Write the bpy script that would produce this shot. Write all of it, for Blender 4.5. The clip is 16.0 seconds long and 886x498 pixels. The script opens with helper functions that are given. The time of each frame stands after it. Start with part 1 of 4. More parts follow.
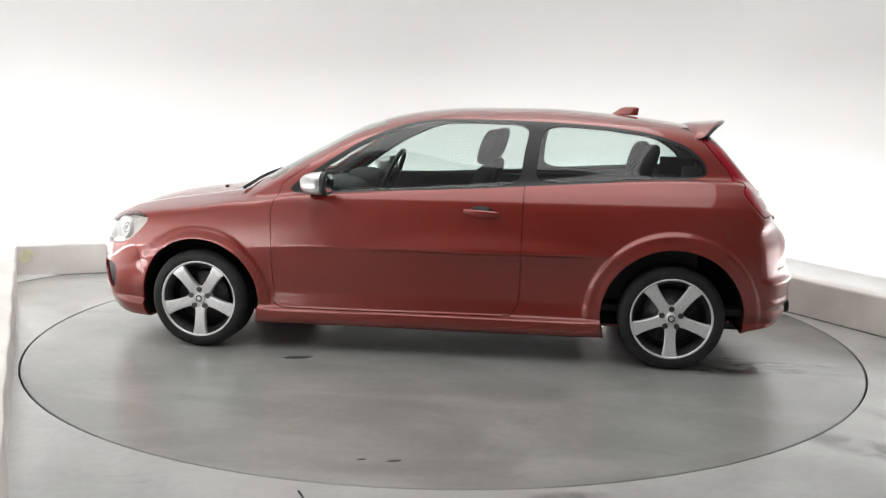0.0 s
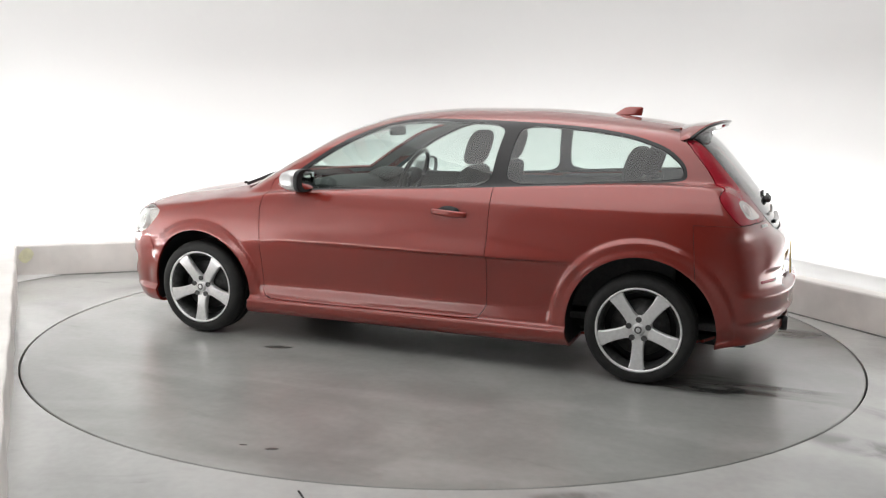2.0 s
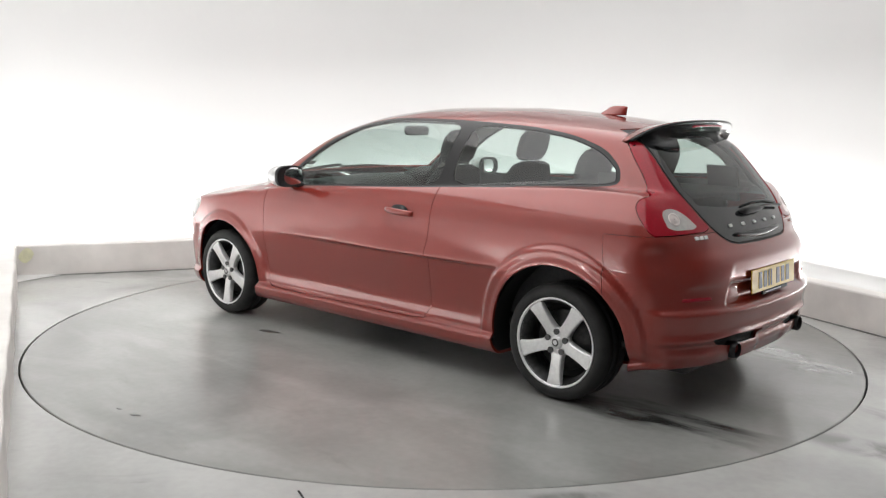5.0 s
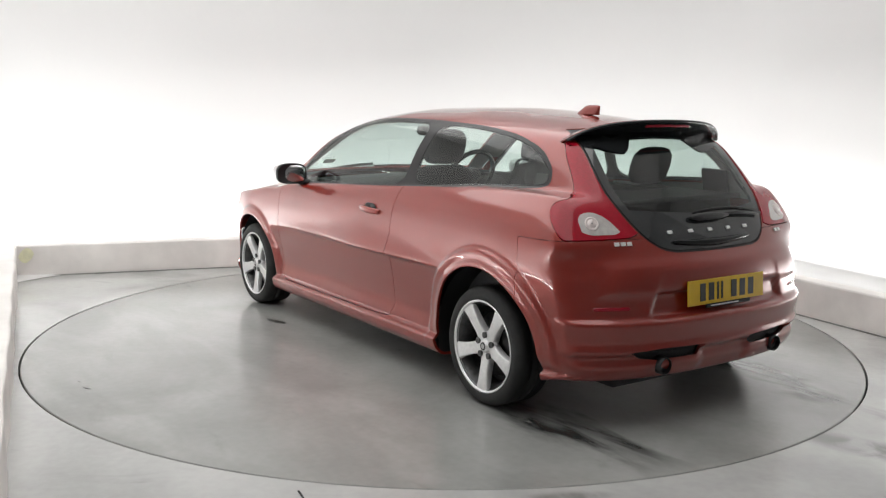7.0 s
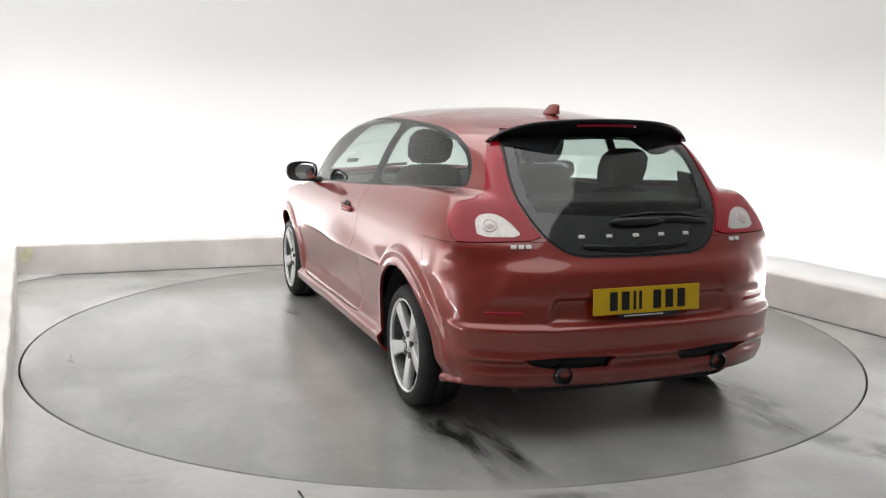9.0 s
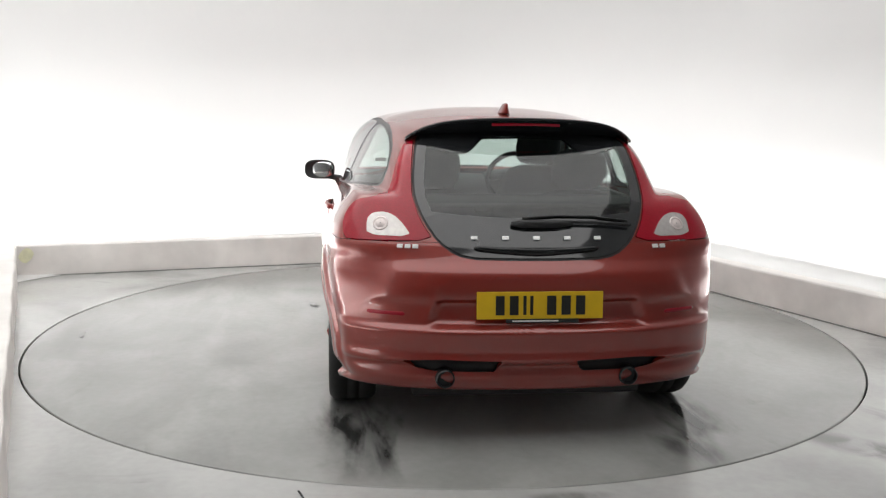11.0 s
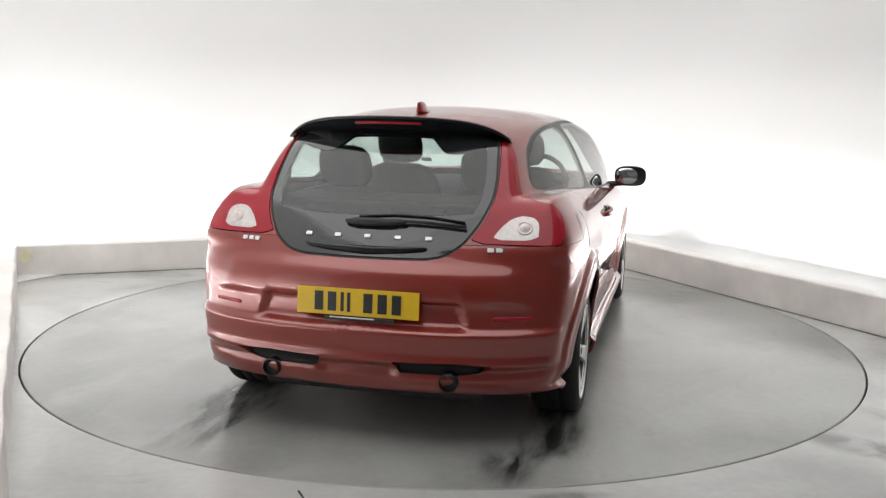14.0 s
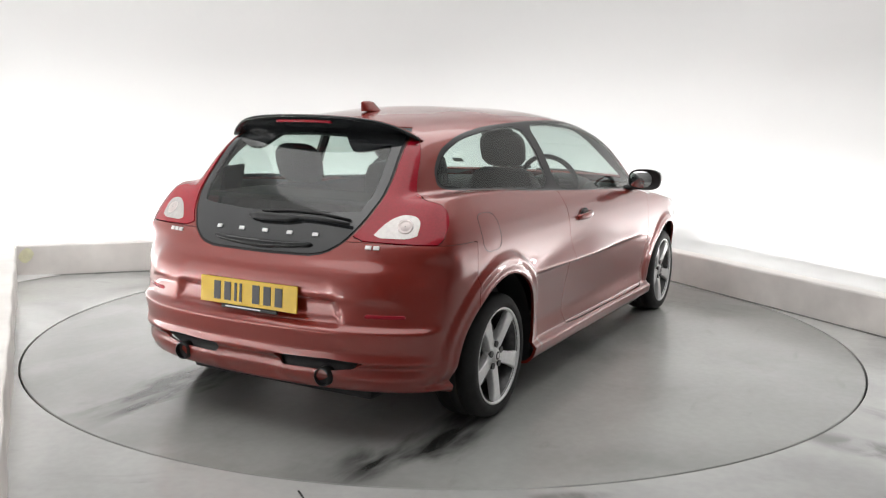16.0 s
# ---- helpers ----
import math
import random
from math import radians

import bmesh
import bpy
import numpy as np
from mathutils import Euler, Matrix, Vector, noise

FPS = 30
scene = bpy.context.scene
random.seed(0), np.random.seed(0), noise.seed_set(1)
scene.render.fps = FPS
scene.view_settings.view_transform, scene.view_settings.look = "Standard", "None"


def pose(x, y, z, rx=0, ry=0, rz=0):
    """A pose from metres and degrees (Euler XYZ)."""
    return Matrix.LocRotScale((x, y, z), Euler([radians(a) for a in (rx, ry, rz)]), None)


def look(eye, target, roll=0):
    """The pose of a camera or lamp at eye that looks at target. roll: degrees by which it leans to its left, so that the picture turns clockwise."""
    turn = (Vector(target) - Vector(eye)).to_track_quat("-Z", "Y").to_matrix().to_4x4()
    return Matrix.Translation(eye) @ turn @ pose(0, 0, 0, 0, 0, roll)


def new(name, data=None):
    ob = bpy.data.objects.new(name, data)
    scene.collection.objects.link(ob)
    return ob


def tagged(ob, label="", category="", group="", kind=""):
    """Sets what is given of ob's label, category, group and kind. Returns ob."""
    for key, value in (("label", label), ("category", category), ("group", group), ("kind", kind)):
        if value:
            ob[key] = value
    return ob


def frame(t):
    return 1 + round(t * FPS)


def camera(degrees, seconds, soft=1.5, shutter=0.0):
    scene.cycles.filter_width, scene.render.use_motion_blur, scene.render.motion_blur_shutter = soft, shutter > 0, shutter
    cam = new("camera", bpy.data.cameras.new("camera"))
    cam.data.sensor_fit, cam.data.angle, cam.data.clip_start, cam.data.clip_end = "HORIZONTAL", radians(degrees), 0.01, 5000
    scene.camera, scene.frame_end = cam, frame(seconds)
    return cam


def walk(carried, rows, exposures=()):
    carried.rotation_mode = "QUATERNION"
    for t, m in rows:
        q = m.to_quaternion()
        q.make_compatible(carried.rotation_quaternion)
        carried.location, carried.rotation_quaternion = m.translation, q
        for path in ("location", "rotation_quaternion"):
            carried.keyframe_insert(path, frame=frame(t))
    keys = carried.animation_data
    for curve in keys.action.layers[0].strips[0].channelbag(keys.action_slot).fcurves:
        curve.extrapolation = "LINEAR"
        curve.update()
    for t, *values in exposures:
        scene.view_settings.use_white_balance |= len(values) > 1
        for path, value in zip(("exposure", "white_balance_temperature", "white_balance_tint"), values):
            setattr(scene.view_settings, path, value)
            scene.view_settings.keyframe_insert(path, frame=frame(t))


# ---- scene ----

# ---------------------------------------------------------------- camera
EYE = (0.0, -5.4877, 1.358)
cam = camera(53.17, 16.0, soft=1.25)
AIM = (EYE[0] - 0.00191, EYE[1] + 0.98822, EYE[2] - 0.15302)
walk(cam, [(0, look(EYE, AIM, 0.896)), (16, look(EYE, AIM, 0.896))], [(0, 0.0), (16, 0.0)])

# ---------------------------------------------------------------- light
world = bpy.data.worlds.new("world")
scene.world = world
world.use_nodes = True
world.node_tree.nodes["Background"].inputs[0].default_value = (0.9, 0.95, 1.0, 1)
world.node_tree.nodes["Background"].inputs[1].default_value = 0.15

# the booth is a square well, turned against the camera
ROOM_TURN = 24.0
ROOM = Matrix.Rotation(radians(ROOM_TURN), 4, "Z")
HALF = 2.50          # inner half width of the kerb square
KERB_H = 0.25
KERB_W = 0.14
WALL = 3.75          # half width of the white walls
NEAR = -2.9          # where the white walls end
DEPTH = -8.5         # the open side behind the camera
HIGH = 4.2


def area_lamp(name, x, y, z, sx, sy, watts, aim, color=(1, 0.993, 0.985)):
    d = bpy.data.lights.new(name, "AREA")
    d.shape, d.size, d.size_y, d.energy, d.color = "RECTANGLE", sx, sy, watts, color
    ob = new(name, d)
    a, b = ROOM @ Vector((x, y, z)), ROOM @ Vector(aim)
    ob.matrix_world = look(a, b)
    return ob


STRIP = 17           # watts per metre of tube
REACH = 3.51         # the tubes lie behind the kerbs and wash the foot of the walls
BEND = 2.90          # where they round the two back corners
for name, x, y, length, gain, out in (
        ("cove_strip_back", 0, REACH, 3.7, 1.0, (0, 1)),
        ("cove_strip_right", REACH, -0.50, 4.6, 1.0, (1, 0)),
        ("cove_strip_left", -REACH, -0.50, 4.6, 1.0, (-1, 0)),
        ("cove_strip_corner_right", BEND, BEND, 1.4, 0.9, (0.7, 0.7)),
        ("cove_strip_corner_left", -BEND, BEND, 1.5, 1.25, (-0.7, 0.7))):
    area_lamp(name, x, y, 0.13, length, 0.09, STRIP * length * gain, (x + out[0] * 0.01, y + out[1] * 0.01, 0.53))
area_lamp("ceiling_softbox", -1.0, -0.8, 4.05, 5.6, 6.4, 158, (-1.0, -0.8, 0.0))


# ---------------------------------------------------------------- materials
def mat(name, color, rough=0.5, metal=0.0, coat=0.0, coat_rough=0.04, noise_scale=0.0, vary=0.0, bump=0.0, bump_scale=60.0, spec=0.5, rough_vary=0.0, coat_ior=1.5):
    m = bpy.data.materials.new(name)
    m.use_nodes = True
    nt = m.node_tree
    p = nt.nodes["Principled BSDF"]
    p.inputs["Base Color"].default_value = (*color, 1)
    p.inputs["Roughness"].default_value = rough
    p.inputs["Metallic"].default_value = metal
    p.inputs["Coat Weight"].default_value = coat
    p.inputs["Coat Roughness"].default_value = coat_rough
    p.inputs["Coat IOR"].default_value = coat_ior
    p.inputs["Specular IOR Level"].default_value = spec
    tc = nt.nodes.new("ShaderNodeTexCoord")
    if vary or rough_vary:
        n1 = nt.nodes.new("ShaderNodeTexNoise")
        n1.inputs["Scale"].default_value = noise_scale
        n1.inputs["Detail"].default_value = 8
        nt.links.new(tc.outputs["Object"], n1.inputs["Vector"])
        if vary:
            r = nt.nodes.new("ShaderNodeMapRange")
            r.inputs[1].default_value, r.inputs[2].default_value = 0.3, 0.7
            r.inputs[3].default_value, r.inputs[4].default_value = 1 - vary, 1 + vary
            nt.links.new(n1.outputs["Fac"], r.inputs[0])
            h = nt.nodes.new("ShaderNodeHueSaturation")
            h.inputs["Color"].default_value = (*color, 1)
            nt.links.new(r.outputs[0], h.inputs["Value"])
            nt.links.new(h.outputs[0], p.inputs["Base Color"])
        if rough_vary:
            r = nt.nodes.new("ShaderNodeMapRange")
            r.inputs[1].default_value, r.inputs[2].default_value = 0.3, 0.7
            r.inputs[3].default_value, r.inputs[4].default_value = max(0.02, rough - rough_vary), rough + rough_vary
            nt.links.new(n1.outputs["Fac"], r.inputs[0])
            nt.links.new(r.outputs[0], p.inputs["Roughness"])
    if bump:
        n2 = nt.nodes.new("ShaderNodeTexNoise")
        n2.inputs["Scale"].default_value = bump_scale
        n2.inputs["Detail"].default_value = 6
        nt.links.new(tc.outputs["Object"], n2.inputs["Vector"])
        b = nt.nodes.new("ShaderNodeBump")
        b.inputs["Strength"].default_value = bump
        b.inputs["Distance"].default_value = 0.002
        nt.links.new(n2.outputs["Fac"], b.inputs["Height"])
        nt.links.new(b.outputs[0], p.inputs["Normal"])
    return m


def glass_mat(name, tint, gloss=1.0, rough=0.0, base=0.042):
    m = bpy.data.materials.new(name)
    m.use_nodes = True
    nt = m.node_tree
    nt.nodes.remove(nt.nodes["Principled BSDF"])
    out = nt.nodes["Material Output"]
    t = nt.nodes.new("ShaderNodeBsdfTransparent")
    t.inputs[0].default_value = (*tint, 1)
    g = nt.nodes.new("ShaderNodeBsdfGlossy")
    g.inputs["Roughness"].default_value = rough
    g.inputs["Color"].default_value = (gloss, gloss, gloss, 1)
    lw = nt.nodes.new("ShaderNodeLayerWeight")
    lw.inputs[0].default_value = 0.5
    pw = nt.nodes.new("ShaderNodeMath")
    pw.operation, pw.inputs[1].default_value = "POWER", 5.0
    nt.links.new(lw.outputs["Facing"], pw.inputs[0])
    f = nt.nodes.new("ShaderNodeMapRange")
    f.inputs[3].default_value, f.inputs[4].default_value = base, 1.0
    nt.links.new(pw.outputs[0], f.inputs[0])
    mx = nt.nodes.new("ShaderNodeMixShader")
    nt.links.new(f.outputs[0], mx.inputs[0])
    nt.links.new(t.outputs[0], mx.inputs[1])
    nt.links.new(g.outputs[0], mx.inputs[2])
    nt.links.new(mx.outputs[0], out.inputs[0])
    return m


def floor_mat(name, disc):
    """Grey painted concrete, satin, with wear, drag marks and, on the disc, damp tyre prints."""
    m = bpy.data.materials.new(name)
    m.use_nodes = True
    nt = m.node_tree
    p = nt.nodes["Principled BSDF"]
    tc = nt.nodes.new("ShaderNodeTexCoord")

    def tex(scale, detail, dist=0.0, stretch=None):
        n = nt.nodes.new("ShaderNodeTexNoise")
        n.inputs["Scale"].default_value, n.inputs["Detail"].default_value, n.inputs["Distortion"].default_value = scale, detail, dist
        if stretch:
            mp = nt.nodes.new("ShaderNodeMapping")
            mp.inputs["Scale"].default_value = stretch
            nt.links.new(tc.outputs["Object"], mp.inputs[0])
            nt.links.new(mp.outputs[0], n.inputs["Vector"])
        else:
            nt.links.new(tc.outputs["Object"], n.inputs["Vector"])
        return n.outputs["Fac"]

    def rng(v, a, b, c, d):
        r = nt.nodes.new("ShaderNodeMapRange")
        r.interpolation_type = "SMOOTHSTEP"
        for k, val in enumerate((a, b, c, d)):
            r.inputs[k + 1].default_value = val
        nt.links.new(v, r.inputs[0])
        return r.outputs[0]

    def op(kind, a, b=None):
        n = nt.nodes.new("ShaderNodeMath")
        n.operation = kind
        for k, v in enumerate((a, b)):
            if v is None:
                continue
            if isinstance(v, (int, float)):
                n.inputs[k].default_value = v
            else:
                nt.links.new(v, n.inputs[k])
        return n.outputs[0]

    value = op("MULTIPLY", rng(tex(0.6, 2, 0.3), 0.25, 0.75, 0.86, 1.10), rng(tex(24, 8), 0.3, 0.7, 0.975, 1.025))
    # scattered dark scuffs
    scuff = rng(tex(2.3, 8, 0.8, (1.0, 2.6, 1.0)), 0.60, 0.95, 0.0, 0.40)
    value = op("MULTIPLY", value, op("SUBTRACT", 1.0, scuff))
    blots = rng(tex(0.95, 6, 0.5), 0.36, 0.80, 0.0, 0.38)
    value = op("MULTIPLY", value, op("SUBTRACT", 1.0, blots))
    wet = op("MAXIMUM", scuff, op("MULTIPLY", blots, 0.9))
    if disc:
        sep = nt.nodes.new("ShaderNodeSeparateXYZ")
        nt.links.new(tc.outputs["Object"], sep.inputs[0])
        ax = op("ADD", op("ABSOLUTE", op("ADD", sep.outputs[1], 0.154)), rng(tex(2.4, 6, 0.4, (0.5, 1.4, 1.0)), 0.3, 0.7, -0.11, 0.11))
        across = op("MULTIPLY", rng(ax, 0.56, 0.72, 0, 1), rng(ax, 0.74, 0.90, 1, 0))
        along = op("MULTIPLY", rng(sep.outputs[0], -2.42, -2.05, 0, 1), rng(sep.outputs[0], -1.65, -0.95, 1, 0))
        patch = rng(tex(3.0, 8, 0.6, (0.6, 2.6, 1.0)), 0.34, 0.60, 0.35, 1.0)
        print_ = op("MULTIPLY", op("MULTIPLY", across, along), patch)
        # unevenly darker towards the disc's left side
        left_dark = op("MULTIPLY", rng(sep.outputs[1], 0.55, 1.25, 0, 1), rng(tex(1.3, 7, 0.6, (0.6, 1.3, 1.0)), 0.30, 0.62, 0.06, 0.28))
        value = op("MULTIPLY", value, op("SUBTRACT", 1.0, left_dark))
        tread = op("MULTIPLY", print_, 0.92)
        value = op("MULTIPLY", value, op("SUBTRACT", 1.0, tread))
        wet = op("MAXIMUM", wet, tread)
    else:
        for bx, by, turn, ba, bb, dark in ((1.80, -1.98, -38, 0.42, 0.13, 0.55), (0.46, -2.49, 8, 0.20, 0.06, 0.45), (2.05, -1.55, -50, 0.30, 0.10, 0.30), (2.62, 0.55, -66, 1.30, 0.14, 0.34), (-0.6, 2.35, 21, 1.6, 0.16, 0.30)):
            mp = nt.nodes.new("ShaderNodeMapping")
            mp.vector_type = "TEXTURE"
            mp.inputs["Location"].default_value = (bx, by, 0)
            mp.inputs["Rotation"].default_value = (0, 0, radians(turn))
            mp.inputs["Scale"].default_value = (ba, bb, 1)
            nt.links.new(tc.outputs["Object"], mp.inputs[0])
            ln = nt.nodes.new("ShaderNodeVectorMath")
            ln.operation = "LENGTH"
            nt.links.new(mp.outputs[0], ln.inputs[0])
            blot = op("MULTIPLY", rng(ln.outputs["Value"], 0.35, 1.1, dark, 0.0), rng(tex(5, 7, 0.7), 0.35, 0.6, 0.2, 1.0))
            value = op("MULTIPLY", value, op("SUBTRACT", 1.0, blot))
            wet = op("MAXIMUM", wet, blot)
    h = nt.nodes.new("ShaderNodeHueSaturation")
    h.inputs["Color"].default_value = (0.385, 0.390, 0.375, 1) if disc else (0.510, 0.515, 0.500, 1)
    nt.links.new(value, h.inputs["Value"])
    nt.links.new(h.outputs[0], p.inputs["Base Color"])
    p.inputs["Specular IOR Level"].default_value = 0.7
    nt.links.new(rng(wet, 0.0, 0.6, 0.25, 0.12), p.inputs["Roughness"])
    b = nt.nodes.new("ShaderNodeBump")
    b.inputs["Strength"].default_value, b.inputs["Distance"].default_value = 0.06, 0.002
    nt.links.new(tex(70, 6), b.inputs["Height"])
    nt.links.new(b.outputs[0], p.inputs["Normal"])
    return m


M_WALL = mat("white_wall_paint", (0.70, 0.70, 0.695), 0.75, noise_scale=0.6, vary=0.02, bump=0.1, bump_scale=40)
M_DIM = mat("dim_grey_wall", (0.38, 0.38, 0.38), 0.8, noise_scale=2, vary=0.15)
M_KERB = mat("scuffed_white_board", (0.80, 0.77, 0.74), 0.55, noise_scale=3.0, vary=0.12, bump=0.2, bump_scale=30)
M_YELLOW_STAIN = mat("yellowed_paint", (0.74, 0.73, 0.52), 0.6, noise_scale=20, vary=0.12)
M_FLOOR = floor_mat("grey_floor_paint", False)
M_DISC = floor_mat("turntable_paint", True)
M_GAP = mat("dark_joint", (0.015, 0.015, 0.014), 0.8, noise_scale=30, vary=0.3)
M_SPOT = mat("oily_spot", (0.06, 0.06, 0.055), 0.3, noise_scale=40, vary=0.3)
M_GRIME = mat("grimy_joint", (0.20, 0.20, 0.19), 0.7, noise_scale=9, vary=0.5)
M_PAINT = mat("red_metallic_paint", (0.240, 0.0165, 0.0080), 0.32, metal=0.25, coat=1.0, coat_rough=0.008, noise_scale=900, vary=0.10, coat_ior=1.6)
M_BLACK = mat("black_plastic", (0.014, 0.014, 0.015), 0.55, noise_scale=80, vary=0.15, bump=0.2, bump_scale=400)
M_GLOSSBLACK = mat("gloss_black", (0.010, 0.011, 0.012), 0.14, noise_scale=10, vary=0.1, spec=0.35)
M_FRIT = mat("dark_glass_frit", (0.022, 0.024, 0.026), 0.05, noise_scale=6, vary=0.12, spec=0.9)
M_TRIM = mat("satin_black_trim", (0.012, 0.012, 0.013), 0.32, noise_scale=60, vary=0.15)
M_GLASS = glass_mat("tinted_side_glass", (0.74, 0.82, 0.79), base=0.075)
M_REARGLASS = glass_mat("tinted_rear_glass", (0.60, 0.68, 0.65), base=0.060)
M_LENS = glass_mat("clear_lens", (0.93, 0.94, 0.93))
M_REDLENS = mat("red_lens", (0.33, 0.003, 0.016), 0.25, spec=0.15, coat=0.7, coat_rough=0.02, noise_scale=120, vary=0.12)
M_CLEARLENS = mat("clear_lamp_reflector", (0.62, 0.58, 0.56), 0.25, metal=0.35, coat=1.0, noise_scale=60, vary=0.10)
M_PINKLENS = mat("pink_lamp_bowl", (0.66, 0.58, 0.56), 0.30, metal=0.2, coat=1.0, noise_scale=60, vary=0.1)
M_TYRE = mat("tyre_rubber", (0.014, 0.014, 0.014), 0.72, noise_scale=25, vary=0.3, bump=0.4, bump_scale=150)
M_ALLOY = mat("silver_alloy", (0.80, 0.80, 0.80), 0.30, metal=0.40, coat=0.5, noise_scale=60, vary=0.06)
M_DARKMETAL = mat("dark_brake_metal", (0.10, 0.10, 0.10), 0.45, metal=0.8, noise_scale=40, vary=0.3)
M_SILVER = mat("silver_mirror_shell", (0.66, 0.66, 0.66), 0.28, metal=0.6, coat=0.7, noise_scale=50, vary=0.04)
M_CHROME = mat("chrome", (0.75, 0.75, 0.75), 0.08, metal=1.0, noise_scale=30, vary=0.03)
M_FABRIC = mat("charcoal_fabric", (0.022, 0.022, 0.024), 0.9, noise_scale=60, vary=0.15, bump=0.1, bump_scale=200)
M_CABIN = mat("charcoal_cabin_plastic", (0.035, 0.035, 0.036), 0.7, noise_scale=60, vary=0.2, bump=0.1, bump_scale=150)
M_HEADLINER = mat("grey_headliner", (0.30, 0.30, 0.29), 0.9, noise_scale=80, vary=0.06)
M_PLATE = mat("yellow_plate", (0.72, 0.46, 0.012), 0.35, noise_scale=25, vary=0.04)
M_INK = mat("plate_black", (0.010, 0.010, 0.010), 0.4, noise_scale=40, vary=0.1)
M_BADGE = mat("satin_silver_badge", (0.78, 0.78, 0.77), 0.30, metal=0.35, noise_scale=40, vary=0.05)
M_BOWL = mat("headlamp_bowl_metal", (0.80, 0.80, 0.80), 0.35, metal=0.25, noise_scale=40, vary=0.1)
M_MIRROR = mat("mirror_glass", (0.70, 0.71, 0.72), 0.03, metal=1.0)
M_STICKER = mat("white_sticker", (0.75, 0.76, 0.74), 0.5, noise_scale=40, vary=0.05)


# ---------------------------------------------------------------- mesh helpers
def obj(name, V, F, material, parent=None, label="", smooth=True, normals=None):
    me = bpy.data.meshes.new(name)
    me.from_pydata([tuple(v) for v in V], [], [tuple(f) for f in F])
    me.materials.append(material)
    me.polygons.foreach_set("use_smooth", [smooth] * len(me.polygons))
    me.update()
    if normals is not None:
        me.normals_split_custom_set_from_vertices([tuple(n) for n in normals])
    ob = new(name, me)
    if parent:
        ob.parent = parent
    if label:
        tagged(ob, label)
    return ob


def part(name, bm, material, parent, label="", smooth=False):
    me = bpy.data.meshes.new(name)
    bm.to_mesh(me)
    bm.free()
    me.materials.append(material)
    me.polygons.foreach_set("use_smooth", [smooth] * len(me.polygons))
    ob = new(name, me)
    if parent:
        ob.parent = parent
    if label:
        tagged(ob, label)
    return ob


def box(sx, sy, sz, m=None, bevel=0.0, seg=2):
    bm = bmesh.new()
    bmesh.ops.create_cube(bm, size=1.0, matrix=Matrix.Diagonal((sx, sy, sz, 1)))
    if bevel:
        bmesh.ops.bevel(bm, geom=bm.edges[:], offset=bevel, segments=seg, affect="EDGES", profile=0.5)
    if m is not None:
        bmesh.ops.transform(bm, matrix=m, verts=bm.verts)
    return bm


def lathe(profile, n=64, axis="Y", closed=False):
    """Profile of (radius, along) pairs turned round the axis. Returns V, F."""
    V, F, k = [], [], len(profile)
    for i in range(n):
        a = 2 * math.pi * i / n
        for r, h in profile:
            V.append((r * math.cos(a), h, r * math.sin(a)) if axis == "Y" else (h, r * math.cos(a), r * math.sin(a)) if axis == "X" else (r * math.cos(a), r * math.sin(a), h))
    for i in range(n):
        j = (i + 1) % n
        for q in range(k if closed else k - 1):
            w = (q + 1) % k
            F.append((i * k + q, j * k + q, j * k + w, i * k + w))
    return V, F


def loft(rings, close=True):
    """Joins rings of equal length into a skin and closes both ends."""
    V, F, n = [], [], len(rings[0])
    for r in rings:
        V += [tuple(p) for p in r]
    for i in range(len(rings) - 1):
        for j in range(n):
            k = (j + 1) % n
            F.append((i * n + j, i * n + k, (i + 1) * n + k, (i + 1) * n + j))
    if close:
        F.append(tuple(range(n - 1, -1, -1)))
        F.append(tuple((len(rings) - 1) * n + j for j in range(n)))
    return V, F


def oval(c, u, v, ru, rv, n=24, e=2.6):
    """A ring of superellipse points round c in the plane of u and v."""
    c, u, v, out = Vector(c), Vector(u), Vector(v), []
    for i in range(n):
        a = 2 * math.pi * i / n
        ca, sa = math.cos(a), math.sin(a)
        out.append(c + u * (ru * math.copysign(abs(ca) ** (2 / e), ca)) + v * (rv * math.copysign(abs(sa) ** (2 / e), sa)))
    return out


def tube(points, radius, n=8):
    rings = []
    for i, p in enumerate(points):
        a, b = Vector(points[max(0, i - 1)]), Vector(points[min(len(points) - 1, i + 1)])
        d = (b - a).normalized()
        u = d.orthogonal().normalized()
        v = d.cross(u)
        rings.append(oval(p, u, v, radius, radius, n, 2))
    return loft(rings)


def in_room(x, y, z):
    return tuple(ROOM @ Vector((x, y, z)))


# ---------------------------------------------------------------- the booth
RING = 2.434


def floor_ring():
    """The fixed floor round the turntable, with the round opening, out to the walls."""
    V, F, n = [], [], 192
    rad = [RING + 0.009, RING + 0.0095, 2.6, 3.4, 5.0, 12.0]
    for i in range(n):
        a = 2 * math.pi * i / n
        for k, r in enumerate(rad):
            V.append((r * math.cos(a), r * math.sin(a), -0.06 if k == 0 else 0.0))
    k = len(rad)
    for i in range(n):
        j = (i + 1) % n
        for q in range(k - 1):
            F.append((i * k + q, i * k + q + 1, j * k + q + 1, j * k + q))
    tagged(obj("floor", V, F, M_FLOOR, smooth=False), "grey painted concrete floor with scuffs round the turntable", "floor", kind="structure")
    V, F = lathe([(0.001, -0.06), (RING + 0.03, -0.06)], 96, "Z")
    tagged(obj("turntable_pit", V, F, M_GAP, smooth=False), "dark pit under the turntable edge", "floor", kind="structure")
    seam = box(0.006, 0.75, 0.004, Matrix.Translation((-0.355, -2.815, 0.0022)) @ Matrix.Rotation(radians(24.8), 4, "Z"))
    tagged(part("floor_joint", seam, M_GAP, None), "thin dark joint in the grey floor", "floor", kind="structure")


